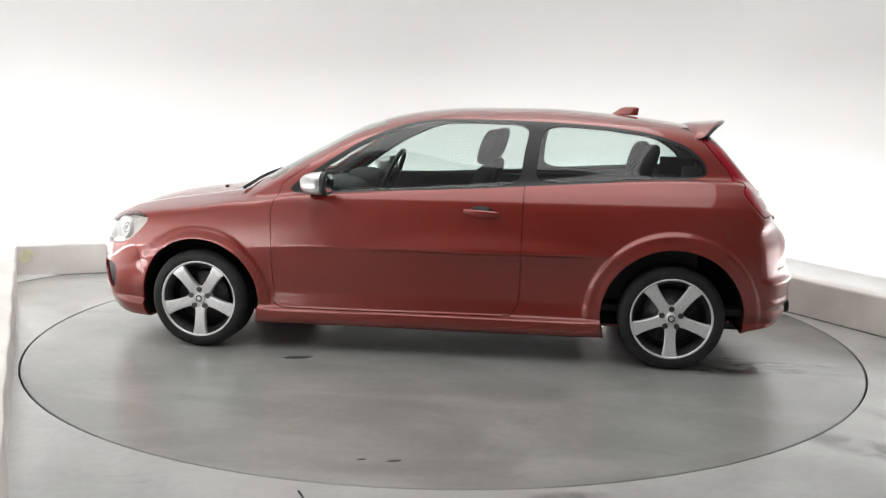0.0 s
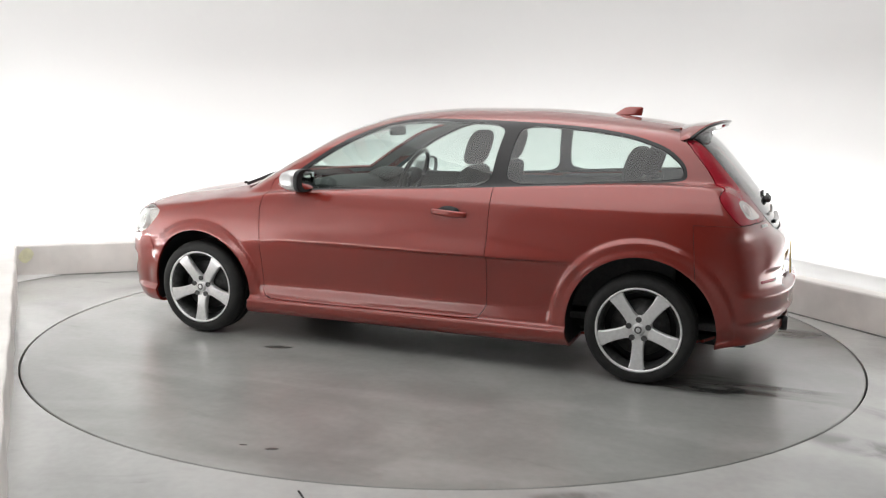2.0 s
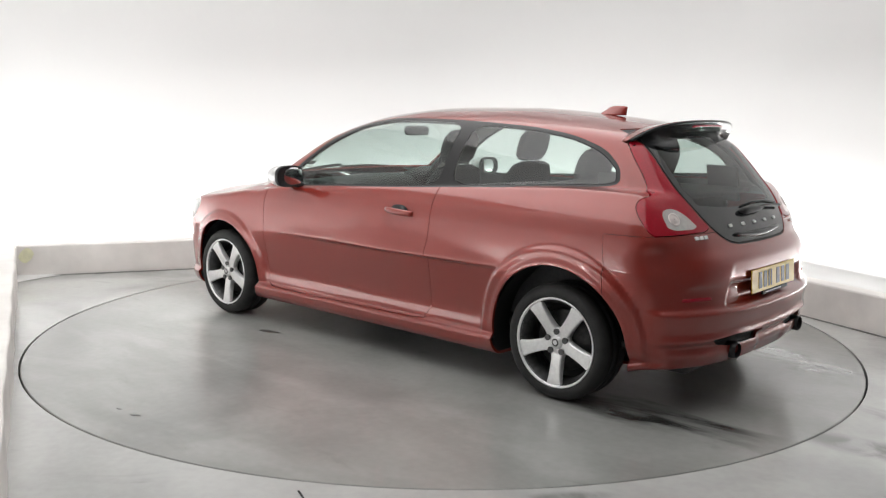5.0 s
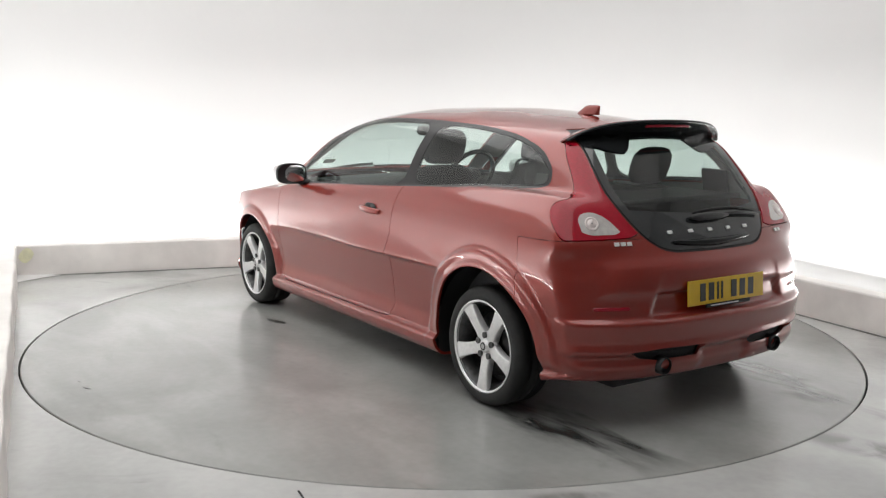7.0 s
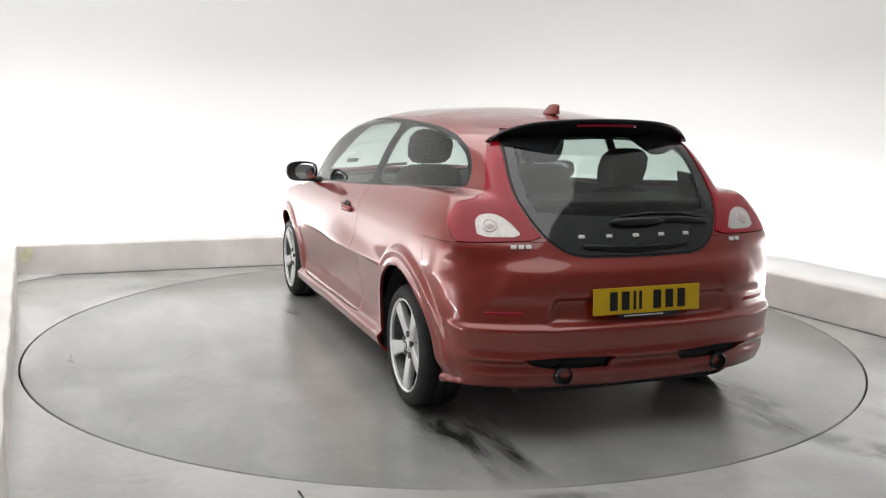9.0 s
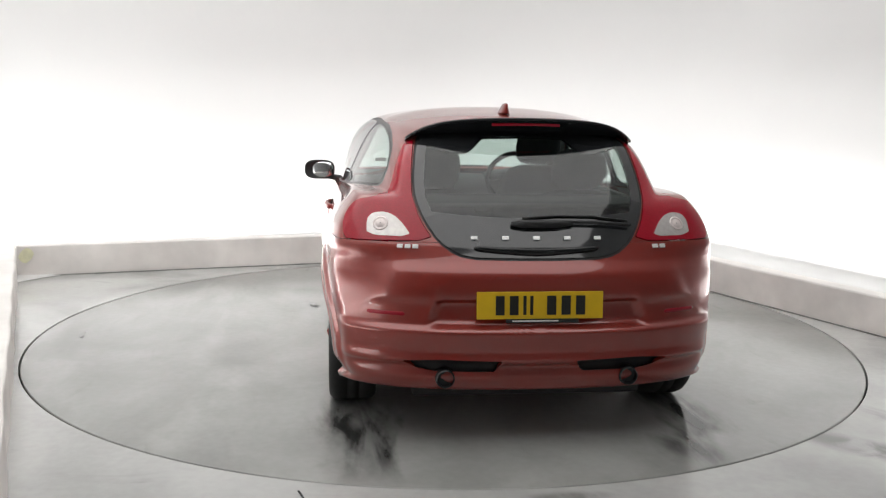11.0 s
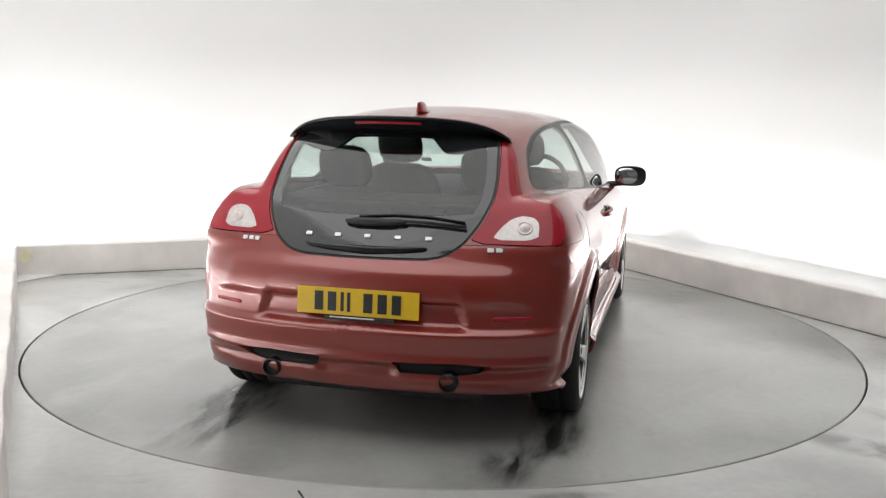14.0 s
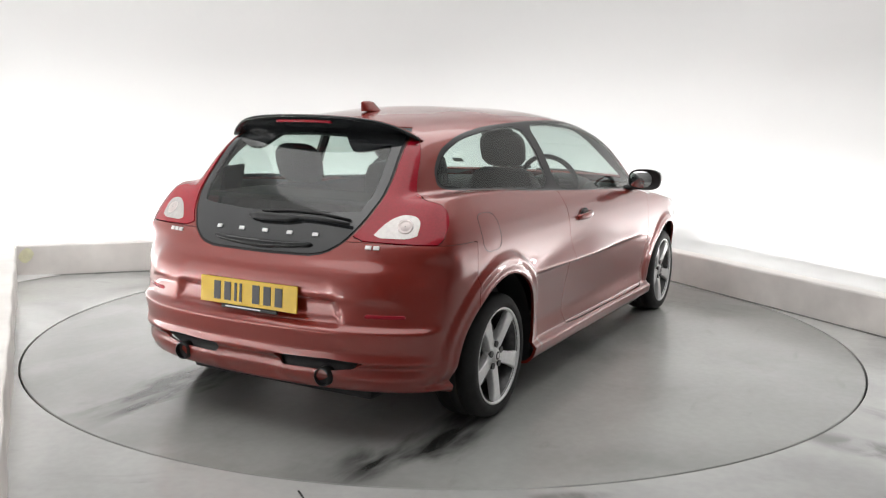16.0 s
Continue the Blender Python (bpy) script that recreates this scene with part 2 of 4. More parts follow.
def turntable():
    V, F = lathe([(0.0005, 0.0), (0.6, 0.0), (1.2, 0.0), (1.8, 0.0), (RING - 0.004, 0.0), (RING, -0.004), (RING, -0.05)], 192, "Z")
    F = [f[::-1] for f in F]
    return tagged(obj("turntable", V, F, M_DISC, smooth=False), "round grey turntable disc flush with the floor, damp tyre prints", "turntable", kind="structure")


def kerb_run(name, a, b, label):
    """A low board wall from a to b boxed with a rounded top."""
    a, b = Vector((*a, 0)), Vector((*b, 0))
    d = (b - a).normalized()
    o = Vector((d.y, -d.x, 0))
    prof = [(0, 0), (0, KERB_H - 0.012), (0.004, KERB_H - 0.004), (0.012, KERB_H), (KERB_W - 0.012, KERB_H), (KERB_W, KERB_H - 0.01), (KERB_W, 0)]
    rings = []
    n = 30
    for i in range(n + 1):
        p = a + (b - a) * (i / n)
        wob = 0.004 * math.sin(i * 1.7) + 0.003 * math.sin(i * 0.6 + 1)
        rings.append([(p + o * (q + (wob if q < 0.05 else 0)) + Vector((0, 0, h))) for q, h in prof])
    V, F = loft(rings)
    return tagged(obj(name, V, F, M_KERB, smooth=False), label, "kerb", kind="structure")


def walls():
    """White walls with rounded corners and a coved foot, closed behind the camera."""
    corner = 2.3
    pts = []

    def arc(cx, cy, a0):
        for i in range(17):
            a = radians(a0 + 90 * i / 16)
            pts.append((cx + corner * math.cos(a), cy + corner * math.sin(a)))
    arc(WALL - corner, WALL - corner, 0)
    arc(-WALL + corner, WALL - corner, 90)
    pts.append((-WALL, NEAR))
    pts.insert(0, (WALL, NEAR))
    n = len(pts)
    levels = [(0.85, 0.004), (0.50, 0.02), (0.22, 0.06), (0.10, 0.12), (0.03, 0.23), (0.0, 0.36), (0.0, 1.5), (0.0, HIGH)]
    back = [(-0.15, HIGH), (-0.15, 0.0)]
    V, F = [], []
    cx, cy = 0.0, (WALL + DEPTH) / 2
    for x, y in pts:
        d = Vector((x - cx, y - cy)).normalized()
        for inset, z in levels + back:
            V.append(in_room(x - d.x * inset, y - d.y * inset, z))
    k = len(levels) + len(back)
    for i in range(n - 1):
        j = i + 1
        for q in range(k - 1):
            F.append((i * k + q, i * k + q + 1, j * k + q + 1, j * k + q))
    tagged(obj("wall_booth", V, F, M_WALL), "white seamless studio walls with rounded corners", "wall", kind="structure")
    # unseen grey walls, added to dim what the car reflects from behind the camera
    for name, sx, sy, x, y in (("wall_open_side", WALL * 2 + 0.6, 0.15, 0, DEPTH - 0.08), ("wall_unseen_left", 0.15, NEAR - DEPTH, -WALL - 0.08, (NEAR + DEPTH) / 2), ("wall_unseen_right", 0.15, NEAR - DEPTH, WALL + 0.08, (NEAR + DEPTH) / 2)):
        bm = box(sx, sy, HIGH, ROOM @ Matrix.Translation((x, y, HIGH / 2)))
        tagged(part(name, bm, M_DIM, None), "unseen dim grey wall behind the camera, added for reflections", "wall", kind="structure")
    bm = box(WALL * 2 + 0.6, WALL - NEAR + 0.3, 0.1, ROOM @ Matrix.Translation((0, (WALL + NEAR) / 2 + 0.15, HIGH + 0.05)))
    tagged(part("ceiling", bm, M_WALL, None), "plain white studio ceiling", "ceiling", kind="structure")
    # unseen grey ceiling over that side, added for the same reflections
    bm = box(WALL * 2 + 0.6, NEAR - DEPTH + 0.3, 0.1, ROOM @ Matrix.Translation((0, (DEPTH + NEAR) / 2 - 0.15, HIGH + 0.05)))
    tagged(part("ceiling_unseen", bm, M_DIM, None), "unseen dim grey ceiling behind the camera, added for reflections", "ceiling", kind="structure")



floor_ring()
disc = turntable()
CORNER_L, CORNER_R = Vector((-3.42, 1.48)), Vector((1.18, 3.175))
kerb_run("kerb_back", CORNER_R, CORNER_L, "low white scuffed board kerb along the back")
kerb_run("kerb_right", CORNER_R + Vector((0.442, -0.897)) * 6.0, CORNER_R + Vector((-0.442, 0.897)) * KERB_W, "low white scuffed board kerb beside the turntable")
kerb_run("kerb_left", CORNER_L + Vector((-0.425, 0.905)) * KERB_W, CORNER_L + Vector((0.425, -0.905)) * 5.3, "low white scuffed board kerb beside the turntable")
walls()


def disc_spot(x, y, rx, ry, turn, label):
    u = Vector((math.cos(turn), math.sin(turn), 0))
    v = Vector((-u.y, u.x, 0))
    rings = [oval((x, y, z), u, v, rx * k, ry * k, 18, 1.7) for z, k in ((0.0003, 1.0), (0.0018, 0.86))]
    V, F = loft(rings)
    obj("spot", V, F, M_SPOT, disc, label, False)


disc_spot(-0.110, 2.182, 0.030, 0.012, 0.4, "small dark spot on the disc")
disc_spot(0.020, 2.190, 0.018, 0.006, 0.2, "small dark spot on the disc")
disc_spot(0.700, 0.830, 0.085, 0.030, 0.3, "small oily spot on the disc")


def foot_joint(a, b):
    """A thin dark joint where a kerb meets the floor."""
    a, b = Vector((*a, 0.0035)), Vector((*b, 0.0035))
    d = b - a
    bm = box(d.length, 0.016, 0.005, Matrix.Translation((a + b) / 2) @ Matrix.Rotation(math.atan2(d.y, d.x), 4, "Z"))
    tagged(part("kerb_joint", bm, M_GRIME, None), "dark grimy joint along the kerb foot", "joint", kind="structure")


foot_joint(CORNER_L + Vector((0.012, -0.012)), CORNER_R + Vector((-0.002, -0.012)))
foot_joint(CORNER_R + Vector((-0.012, 0.0)), CORNER_R + Vector((0.442, -0.897)) * 6.0 + Vector((-0.012, 0.0)))
along = (CORNER_R - CORNER_L).normalized()
spot = CORNER_L + along * 0.07 + Vector((along.y, -along.x)) * 0.008
V, F = loft([oval((*(spot + Vector((along.y, -along.x)) * d), 0.170), (along.x + 0.15, along.y, 0.2), (0.1, 0, 1), 0.05, 0.062, 20, 1.6) for d in (0.0, 0.001)])
tagged(obj("kerb_stain", V, F, M_YELLOW_STAIN, smooth=False), "yellowed blot on the white board kerb", "stain", kind="structure")


# ---------------------------------------------------------------- the car: skin
# Car space: x forward, y to its left, z up, origin on the ground between the axles.
WHEEL_X, WHEEL_Z = 1.32, 0.282
ARCH_F, ARCH_R = 0.350, 0.378


def curve(*pairs):
    """A smooth curve through (x, y) pairs."""
    xs, ys = np.array([p[0] for p in pairs], float), np.array([p[1] for p in pairs], float)
    o = np.argsort(xs)
    xs, ys = xs[o], ys[o]
    d = np.diff(ys) / np.diff(xs)
    m = np.empty(len(xs))
    m[0], m[-1] = d[0], d[-1]
    m[1:-1] = np.where(d[:-1] * d[1:] > 0, 2 * d[:-1] * d[1:] / np.where(np.abs(d[:-1] + d[1:]) < 1e-9, 1, d[:-1] + d[1:]), 0)

    def f(x):
        x = np.clip(x, xs[0], xs[-1])
        i = np.clip(np.searchsorted(xs, x) - 1, 0, len(xs) - 2)
        h = xs[i + 1] - xs[i]
        t = (x - xs[i]) / h
        return ys[i] * (1 + 2 * t) * (1 - t) ** 2 + m[i] * h * t * (1 - t) ** 2 + ys[i + 1] * t * t * (3 - 2 * t) + m[i + 1] * h * t * t * (t - 1)
    return f


def smax(a, b, k):
    return 0.5 * (a + b + np.sqrt((a - b) ** 2 + k * k))


def smin(a, b, k):
    return -smax(-a, -b, k)


def step(e0, e1, x):
    t = np.clip((x - e0) / (e1 - e0), 0, 1)
    return t * t * (3 - 2 * t)


WIDTH = curve((-2.1, 0.775), (-1.8, 0.830), (-1.4, 0.866), (-0.8, 0.862), (-0.3, 0.866), (0.3, 0.874), (0.9, 0.884), (1.35, 0.888), (1.7, 0.852), (1.95, 0.782), (2.2, 0.66))
SIDE = curve((0.10, -0.06), (0.16, -0.022), (0.20, 0.0), (0.235, 0.002), (0.262, -0.034), (0.32, -0.032), (0.45, -0.022), (0.60, -0.002), (0.70, 0.0), (0.80, -0.005), (0.87, -0.018), (0.925, -0.044), (1.0, -0.10), (1.1, -0.17))
CREASE = curve((-2.0, 0.665), (-1.4, 0.680), (-1.0, 0.682), (-0.5, 0.668), (0.12, 0.640), (0.89, 0.552), (1.3, 0.56), (2.1, 0.60))
BELT = curve((-1.9, 1.02), (-1.44, 1.022), (-0.49, 0.972), (-0.05, 0.945), (0.83, 0.890), (1.2, 0.87))
HOOD = curve((0.75, 0.97), (1.14, 0.925), (1.333, 0.896), (1.765, 0.832), (1.95, 0.775), (2.1, 0.69), (2.2, 0.60))
ROOF = curve((1.5, 0.74), (1.25, 0.872), (1.14, 0.935), (0.722, 1.165), (0.426, 1.300), (0.135, 1.366), (-0.187, 1.391), (-0.574, 1.394), (-0.989, 1.368), (-1.397, 1.324), (-1.6, 1.297), (-1.9, 1.25))
GREEN = curve((1.4, 0.68), (0.9, 0.775), (0.5, 0.795), (-0.1, 0.793), (-0.5, 0.780), (-1.0, 0.742), (-1.48, 0.660), (-1.7, 0.615), (-1.95, 0.54))
REAR = curve((0.10, -1.90), (0.17, -1.965), (0.24, -2.010), (0.295, -2.030), (0.335, -2.022), (0.362, -2.046), (0.40, -2.040), (0.482, -2.050), (0.512, -2.022), (0.60, -2.010), (0.66, -2.003), (0.71, -1.985), (0.765, -1.942), (0.84, -1.895), (0.957, -1.815), (1.142, -1.665), (1.25, -1.570), (1.32, -1.50), (1.42, -1.38))
FRONT = curve((0.10, 1.98), (0.17, 2.08), (0.25, 2.12), (0.42, 2.145), (0.60, 2.13), (0.70, 2.09), (0.80, 1.98), (0.9, 1.80))


def skin(x, y, z):
    """Negative inside the body."""
    y = np.abs(y)
    # sides with sill, crease and flared arches
    w = WIDTH(x) + SIDE(z)
    mid = step(-1.05, -0.85, x) * step(1.02, 0.86, x)
    zc = CREASE(x)
    dip = zc - z
    w = w + 0.004 - 0.035 * step(-1.95, -1.75, x) * 0.5 * (np.sqrt(dip * dip + 0.014 ** 2) - dip) * step(1.10, 0.95, z)
    w = w - (0.042 + 0.022 * step(-0.2, 0.8, x)) * mid * 0.5 * (dip + np.sqrt(dip * dip + 0.016 ** 2)) * step(0.26, 0.36, z)
    for xc, r, out, lift in ((WHEEL_X, ARCH_F, 0.052, 0.014), (-WHEEL_X, ARCH_R, 0.080, 0.020)):
        d = np.hypot(x - xc, z - WHEEL_Z)
        w = w + step(0.18, 0.34, z) * (lift * step(r + out + 0.018, r + out - 0.014, d) + 0.006 * step(r + 0.036, r + 0.010, d))
    w = w - 0.035 * step(-1.52, -1.72, x) * step(0.34, 0.22, z)
    f = y - w
    # bonnet and shoulder
    bon = HOOD(x) - 0.085 * (y / 0.8) ** 2 + 0.012 * step(0.50, 0.60, y) * step(0.9, 1.2, x)
    t = step(0.72, 1.02, x)
    top = BELT(x) - 0.004 + t * (bon - BELT(x) + 0.004)
    f = smax(f, z - top, 0.018)
    # tail and nose
    low = step(0.82, 0.70, z)
    back = REAR(z) + (0.10 + 0.02 * low) * y * y + (0.14 + 0.16 * low) * y ** 4
    rec = step(0.436, 0.386, y + 0.35 * (z - 0.60)) * step(0.484, 0.532, z) * step(0.704, 0.648, z)
    back = back + 0.027 * rec
    back = back + 0.010 * step(0.190, 0.125, y) * step(0.225, 0.270, z) * step(0.372, 0.330, z)
    f = smax(f, back - x, 0.045)
    nose = FRONT(z) - 0.16 * y * y - 0.42 * y ** 4
    f = smax(f, x - nose, 0.05)
    f = smax(f, 0.150 + 0.075 * step(-1.5, -1.8, x) - z, 0.02)
    # cabin
    dz = z - 0.95
    g = (y - (GREEN(x) - (0.30 - 0.10 * step(-0.3, 0.4, x)) * dz - 0.28 * dz * np.abs(dz))) * 0.92
    roof = ROOF(x) - 0.11 * y * y - 0.17 * y ** 4
    g = smax(g, (z - roof) * (1 - 0.12 * step(0.2, 0.6, x)), 0.035 + 0.04 * step(0.1, -0.6, x))
    back2 = REAR(z) + 0.10 * y * y + 0.16 * y ** 4
    g = smax(g, (back2 - x) * 0.8, 0.05)
    g = smax(g, 0.6 - z, 0.02)
    g = smax(g, x - 1.32, 0.02)
    return smin(f, g, 0.014)


def skin_normals(V):
    e = 0.007
    x, y, z = V[:, 0], V[:, 1], V[:, 2]
    n = np.stack([skin(x + e, y, z) - skin(x - e, y, z), skin(x, y + e, z) - skin(x, y - e, z), skin(x, y, z + e) - skin(x, y, z - e)], -1)
    n[np.abs(y) < 1e-6, 1] = 0
    return n / np.linalg.norm(n, axis=1)[:, None]


def make_skin():
    """The left half of the skin: rays from a core line meet the body."""
    th = np.radians(np.concatenate([np.linspace(-90, -40, 24, endpoint=False), np.linspace(-40, 62, 190, endpoint=False), np.linspace(62, 90, 32)]))
    xa, xb = -1.42, 1.55
    O, D = [], []
    ring = np.stack([0 * th, np.cos(th), np.sin(th)], -1)
    ring[0, 1] = ring[-1, 1] = 0
    for p in np.radians(np.linspace(88.5, 2, 84)):
        O.append((xa, 0, 0.62))
        D.append(ring * math.cos(p) + np.array([-math.sin(p), 0, 0]))
    for x in np.linspace(xa, xb, 188):
        O.append((x, 0, 0.62 - 0.05 * step(1.0, 1.5, x)))
        D.append(ring)
    for p in np.radians(np.linspace(3, 88, 30)):
        O.append((xb, 0, 0.57))
        D.append(ring * math.cos(p) + np.array([math.sin(p), 0, 0]))
    O = np.repeat(np.array(O)[:, None, :], len(th), 1).reshape(-1, 3)
    D = np.array(D).reshape(-1, 3)
    lo, hi = np.zeros(len(O)), np.full(len(O), 1.6)
    for _ in range(34):
        m = (lo + hi) / 2
        P = O + D * m[:, None]
        inside = skin(P[:, 0], P[:, 1], P[:, 2]) < 0
        lo, hi = np.where(inside, m, lo), np.where(inside, hi, m)
    V = O + D * lo[:, None]
    n, rows = len(th), len(V) // len(th)
    F = [(i * n + j, (i + 1) * n + j, (i + 1) * n + j + 1, i * n + j + 1) for i in range(rows - 1) for j in range(n - 1)]
    F.append(tuple(range(n)))
    F.append(tuple((rows - 1) * n + j for j in range(n - 1, -1, -1)))
    return V, F


def split(V, F, val):
    """Cuts the faces along val = 0. Returns V with the new points, the faces where val < 0, and the rest."""
    val = np.where(np.abs(val) < 1e-5, 1e-5, val)
    neg = val < 0
    inside, outside, cut, extra = [], [], {}, []

    def mid(a, b):
        k = (a, b) if a < b else (b, a)
        if k not in cut:
            t = val[k[0]] / (val[k[0]] - val[k[1]])
            extra.append(V[k[0]] * (1 - t) + V[k[1]] * t)
            cut[k] = len(V) + len(extra) - 1
        return cut[k]
    flags = neg.tolist()
    for f in F:
        s = [flags[i] for i in f]
        if all(s):
            inside.append(f)
        elif not any(s):
            outside.append(f)
        else:
            a, b = [], []
            for i, v in enumerate(f):
                w = f[(i + 1) % len(f)]
                (a if flags[v] else b).append(v)
                if flags[v] != flags[w]:
                    m = mid(v, w)
                    a.append(m)
                    b.append(m)
            inside.append(tuple(a))
            outside.append(tuple(b))
    if extra:
        V = np.vstack([V, np.array(extra)])
    return V, inside, outside


def polygon(points, rounds=2):
    """A closed outline with its corners rounded by cutting them."""
    p = [np.array(q, float) for q in points]
    for _ in range(rounds):
        o = []
        for i in range(len(p)):
            a, b = p[i], p[(i + 1) % len(p)]
            o += [a * 0.8 + b * 0.2, a * 0.2 + b * 0.8]
        p = o
    return np.array(p)


def inside_of(a, b, poly, where):
    """Signed distance to the outline in the plane (a, b), negative inside, and far outside where 'where' is false."""
    out = np.full(len(a), 1.0)
    lo, hi = poly.min(0) - 0.1, poly.max(0) + 0.1
    sel = np.where(where & (a > lo[0]) & (a < hi[0]) & (b > lo[1]) & (b < hi[1]))[0]
    P = np.stack([a[sel], b[sel]], -1)
    d, ins = np.full(len(sel), 9.0), np.zeros(len(sel), bool)
    for i in range(len(poly)):
        p, q = poly[i], poly[(i + 1) % len(poly)]
        e = q - p
        t = np.clip(((P - p) @ e) / (e @ e), 0, 1)
        d = np.minimum(d, np.linalg.norm(P - p - t[:, None] * e, axis=1))
        c = (p[1] > P[:, 1]) != (q[1] > P[:, 1])
        xi = p[0] + (P[:, 1] - p[1]) * (q[0] - p[0]) / (q[1] - p[1] if abs(q[1] - p[1]) > 1e-12 else 1e-12)
        ins ^= c & (P[:, 0] < xi)
    out[sel] = np.where(ins, -d, d)
    return out


def panel(name, V, F, material, parent, label="", mirror=None, depth=0.014, proud=0.0):
    """A piece of the skin as a part, with its edges turned in. mirror: None left half only, 'right' the right half only, 'both' joined."""
    used = sorted({i for f in F for i in f})
    idx = {v: i for i, v in enumerate(used)}
    P = V[used].copy()
    N = skin_normals(P)
    P = P + N * proud
    faces = [tuple(idx[i] for i in f) for f in F]
    edges = {}
    for f in faces:
        for i in range(len(f)):
            a, b = f[i], f[(i + 1) % len(f)]
            k = (a, b) if a < b else (b, a)
            edges[k] = None if k in edges else (a, b)
    rim = [e for e in edges.values() if e and not (abs(P[e[0], 1]) < 1e-4 and abs(P[e[1], 1]) < 1e-4 and mirror == "both")]
    P, N = P.tolist(), N.tolist()
    first, side = {}, {}
    for a, b in rim:
        n = np.cross(np.array(P[b]) - np.array(P[a]), np.array(N[a]))
        n = n / (np.linalg.norm(n) + 1e-12)
        for v in (a, b):
            side[v] = side.get(v, np.zeros(3)) + n
    for v, n in side.items():
        n = n / (np.linalg.norm(n) + 1e-12)
        first[v] = len(P)
        P.append(P[v])
        N.append(n.tolist())
        P.append((np.array(P[v]) - depth * np.array(N[v])).tolist())
        N.append(n.tolist())
    for a, b in rim:
        faces.append((b, a, first[a], first[b]))
        faces[-1] = (first[b], first[a], first[a] + 1, first[b] + 1)
    P, N = np.array(P), np.array(N)
    for i, f in enumerate(faces):
        a, b, c = P[f[0]], P[f[1]], P[f[2]]
        g = np.cross(b - a, c - b) if len(f) == 3 else np.cross(P[f[2]] - a, P[f[3]] - b)
        if g @ (N[f[0]] + N[f[1]] + N[f[2]]) < 0:
            faces[i] = f[::-1]
    flip = np.array([1, -1, 1])
    if mirror == "right":
        P, N, faces = P * flip, N * flip, [f[::-1] for f in faces]
    elif mirror == "both":
        k, n = {}, len(P)
        extra = []
        for i in range(n):
            if abs(P[i, 1]) < 1e-4:
                k[i] = i
            else:
                k[i] = n + len(extra)
                extra.append(i)
        faces = faces + [tuple(k[i] for i in f[::-1]) for f in faces]
        P, N = np.vstack([P, P[extra] * flip]), np.vstack([N, N[extra] * flip])
    return obj(name, P, faces, material, parent, label, True, N)


car = tagged(new("car"), "red metallic three-door hatchback, parked on the turntable, silver alloy wheels", "car")

SIDE_GLASS = polygon([(0.775, 0.905), (0.30, 0.935), (-0.20, 0.960), (-0.482, 0.975), (-0.50, 1.15), (-0.53, 1.294), (-0.25, 1.302), (0.02, 1.298), (0.19, 1.262), (0.40, 1.165), (0.60, 1.035)])
QUARTER_GLASS = polygon([(-0.575, 0.982), (-1.0, 1.012), (-1.42, 1.036), (-1.475, 1.050), (-1.462, 1.10), (-1.37, 1.175), (-1.20, 1.235), (-0.95, 1.272), (-0.62, 1.292), (-0.585, 1.15)])
SURROUND = polygon([(0.86, 0.885), (0.30, 0.920), (-0.20, 0.945), (-0.9, 0.990), (-1.44, 1.020), (-1.500, 1.040), (-1.482, 1.112), (-1.385, 1.196), (-1.20, 1.257), (-0.95, 1.293), (-0.55, 1.315), (-0.20, 1.322), (0.03, 1.318), (0.205, 1.282), (0.42, 1.185), (0.62, 1.055)])
DOOR = polygon([(0.885, 0.30), (0.885, 0.92), (0.70, 1.05), (0.3, 1.35), (-0.52, 1.36), (-0.512, 0.95), (-0.508, 0.60), (-0.500, 0.262), (-0.30, 0.252), (0.70, 0.252), (0.86, 0.256)], 1)
TAIL_GLASS = polygon([(-0.6, 0.772), (0.24, 0.772), (0.33, 0.788), (0.40, 0.835), (0.455, 0.915), (0.488, 1.00), (0.490, 1.08), (0.475, 1.19), (0.46, 1.245), (0.40, 1.285), (-0.6, 1.315)], 1)
LAMP = polygon([(0.425, 0.838), (0.470, 0.905), (0.502, 0.995), (0.504, 1.08), (0.490, 1.19), (0.480, 1.235), (0.515, 1.225), (0.552, 1.16), (0.578, 1.07), (0.605, 1.02), (0.655, 0.998), (0.73, 0.985), (0.79, 0.955), (0.815, 0.91), (0.800, 0.834), (0.70, 0.832)], 1)
LAMP_CLEAR = polygon([(0.512, 0.850), (0.545, 0.898), (0.578, 0.928), (0.618, 0.942), (0.668, 0.936), (0.692, 0.912), (0.694, 0.850)], 1)
HEADLAMP = polygon([(1.60, 0.735), (1.70, 0.765), (1.86, 0.742), (2.03, 0.66), (2.06, 0.60), (1.96, 0.565), (1.76, 0.588)], 2)
FOG = polygon([(1.86, 0.455), (2.03, 0.455), (2.05, 0.36), (1.94, 0.285), (1.90, 0.30)], 2)
SLOT = polygon([(0.150, 0.366), (0.178, 0.318), (0.42, 0.318), (0.50, 0.330), (0.560, 0.362), (0.40, 0.372)], 0)


def side_y(x, z):
    """Half width of the skin at x, z."""
    lo, hi = 0.2, 1.2
    for _ in range(40):
        m = (lo + hi) / 2
        if float(skin(np.array([x]), np.array([m]), np.array([z]))[0]) < 0:
            lo = m
        else:
            hi = m
    return lo


def tail_x(y, z):
    """x of the tail's skin at y, z."""
    lo, hi = -1.0, -2.4
    for _ in range(40):
        m = (lo + hi) / 2
        if float(skin(np.array([m]), np.array([y]), np.array([z]))[0]) < 0:
            lo = m
        else:
            hi = m
    return lo


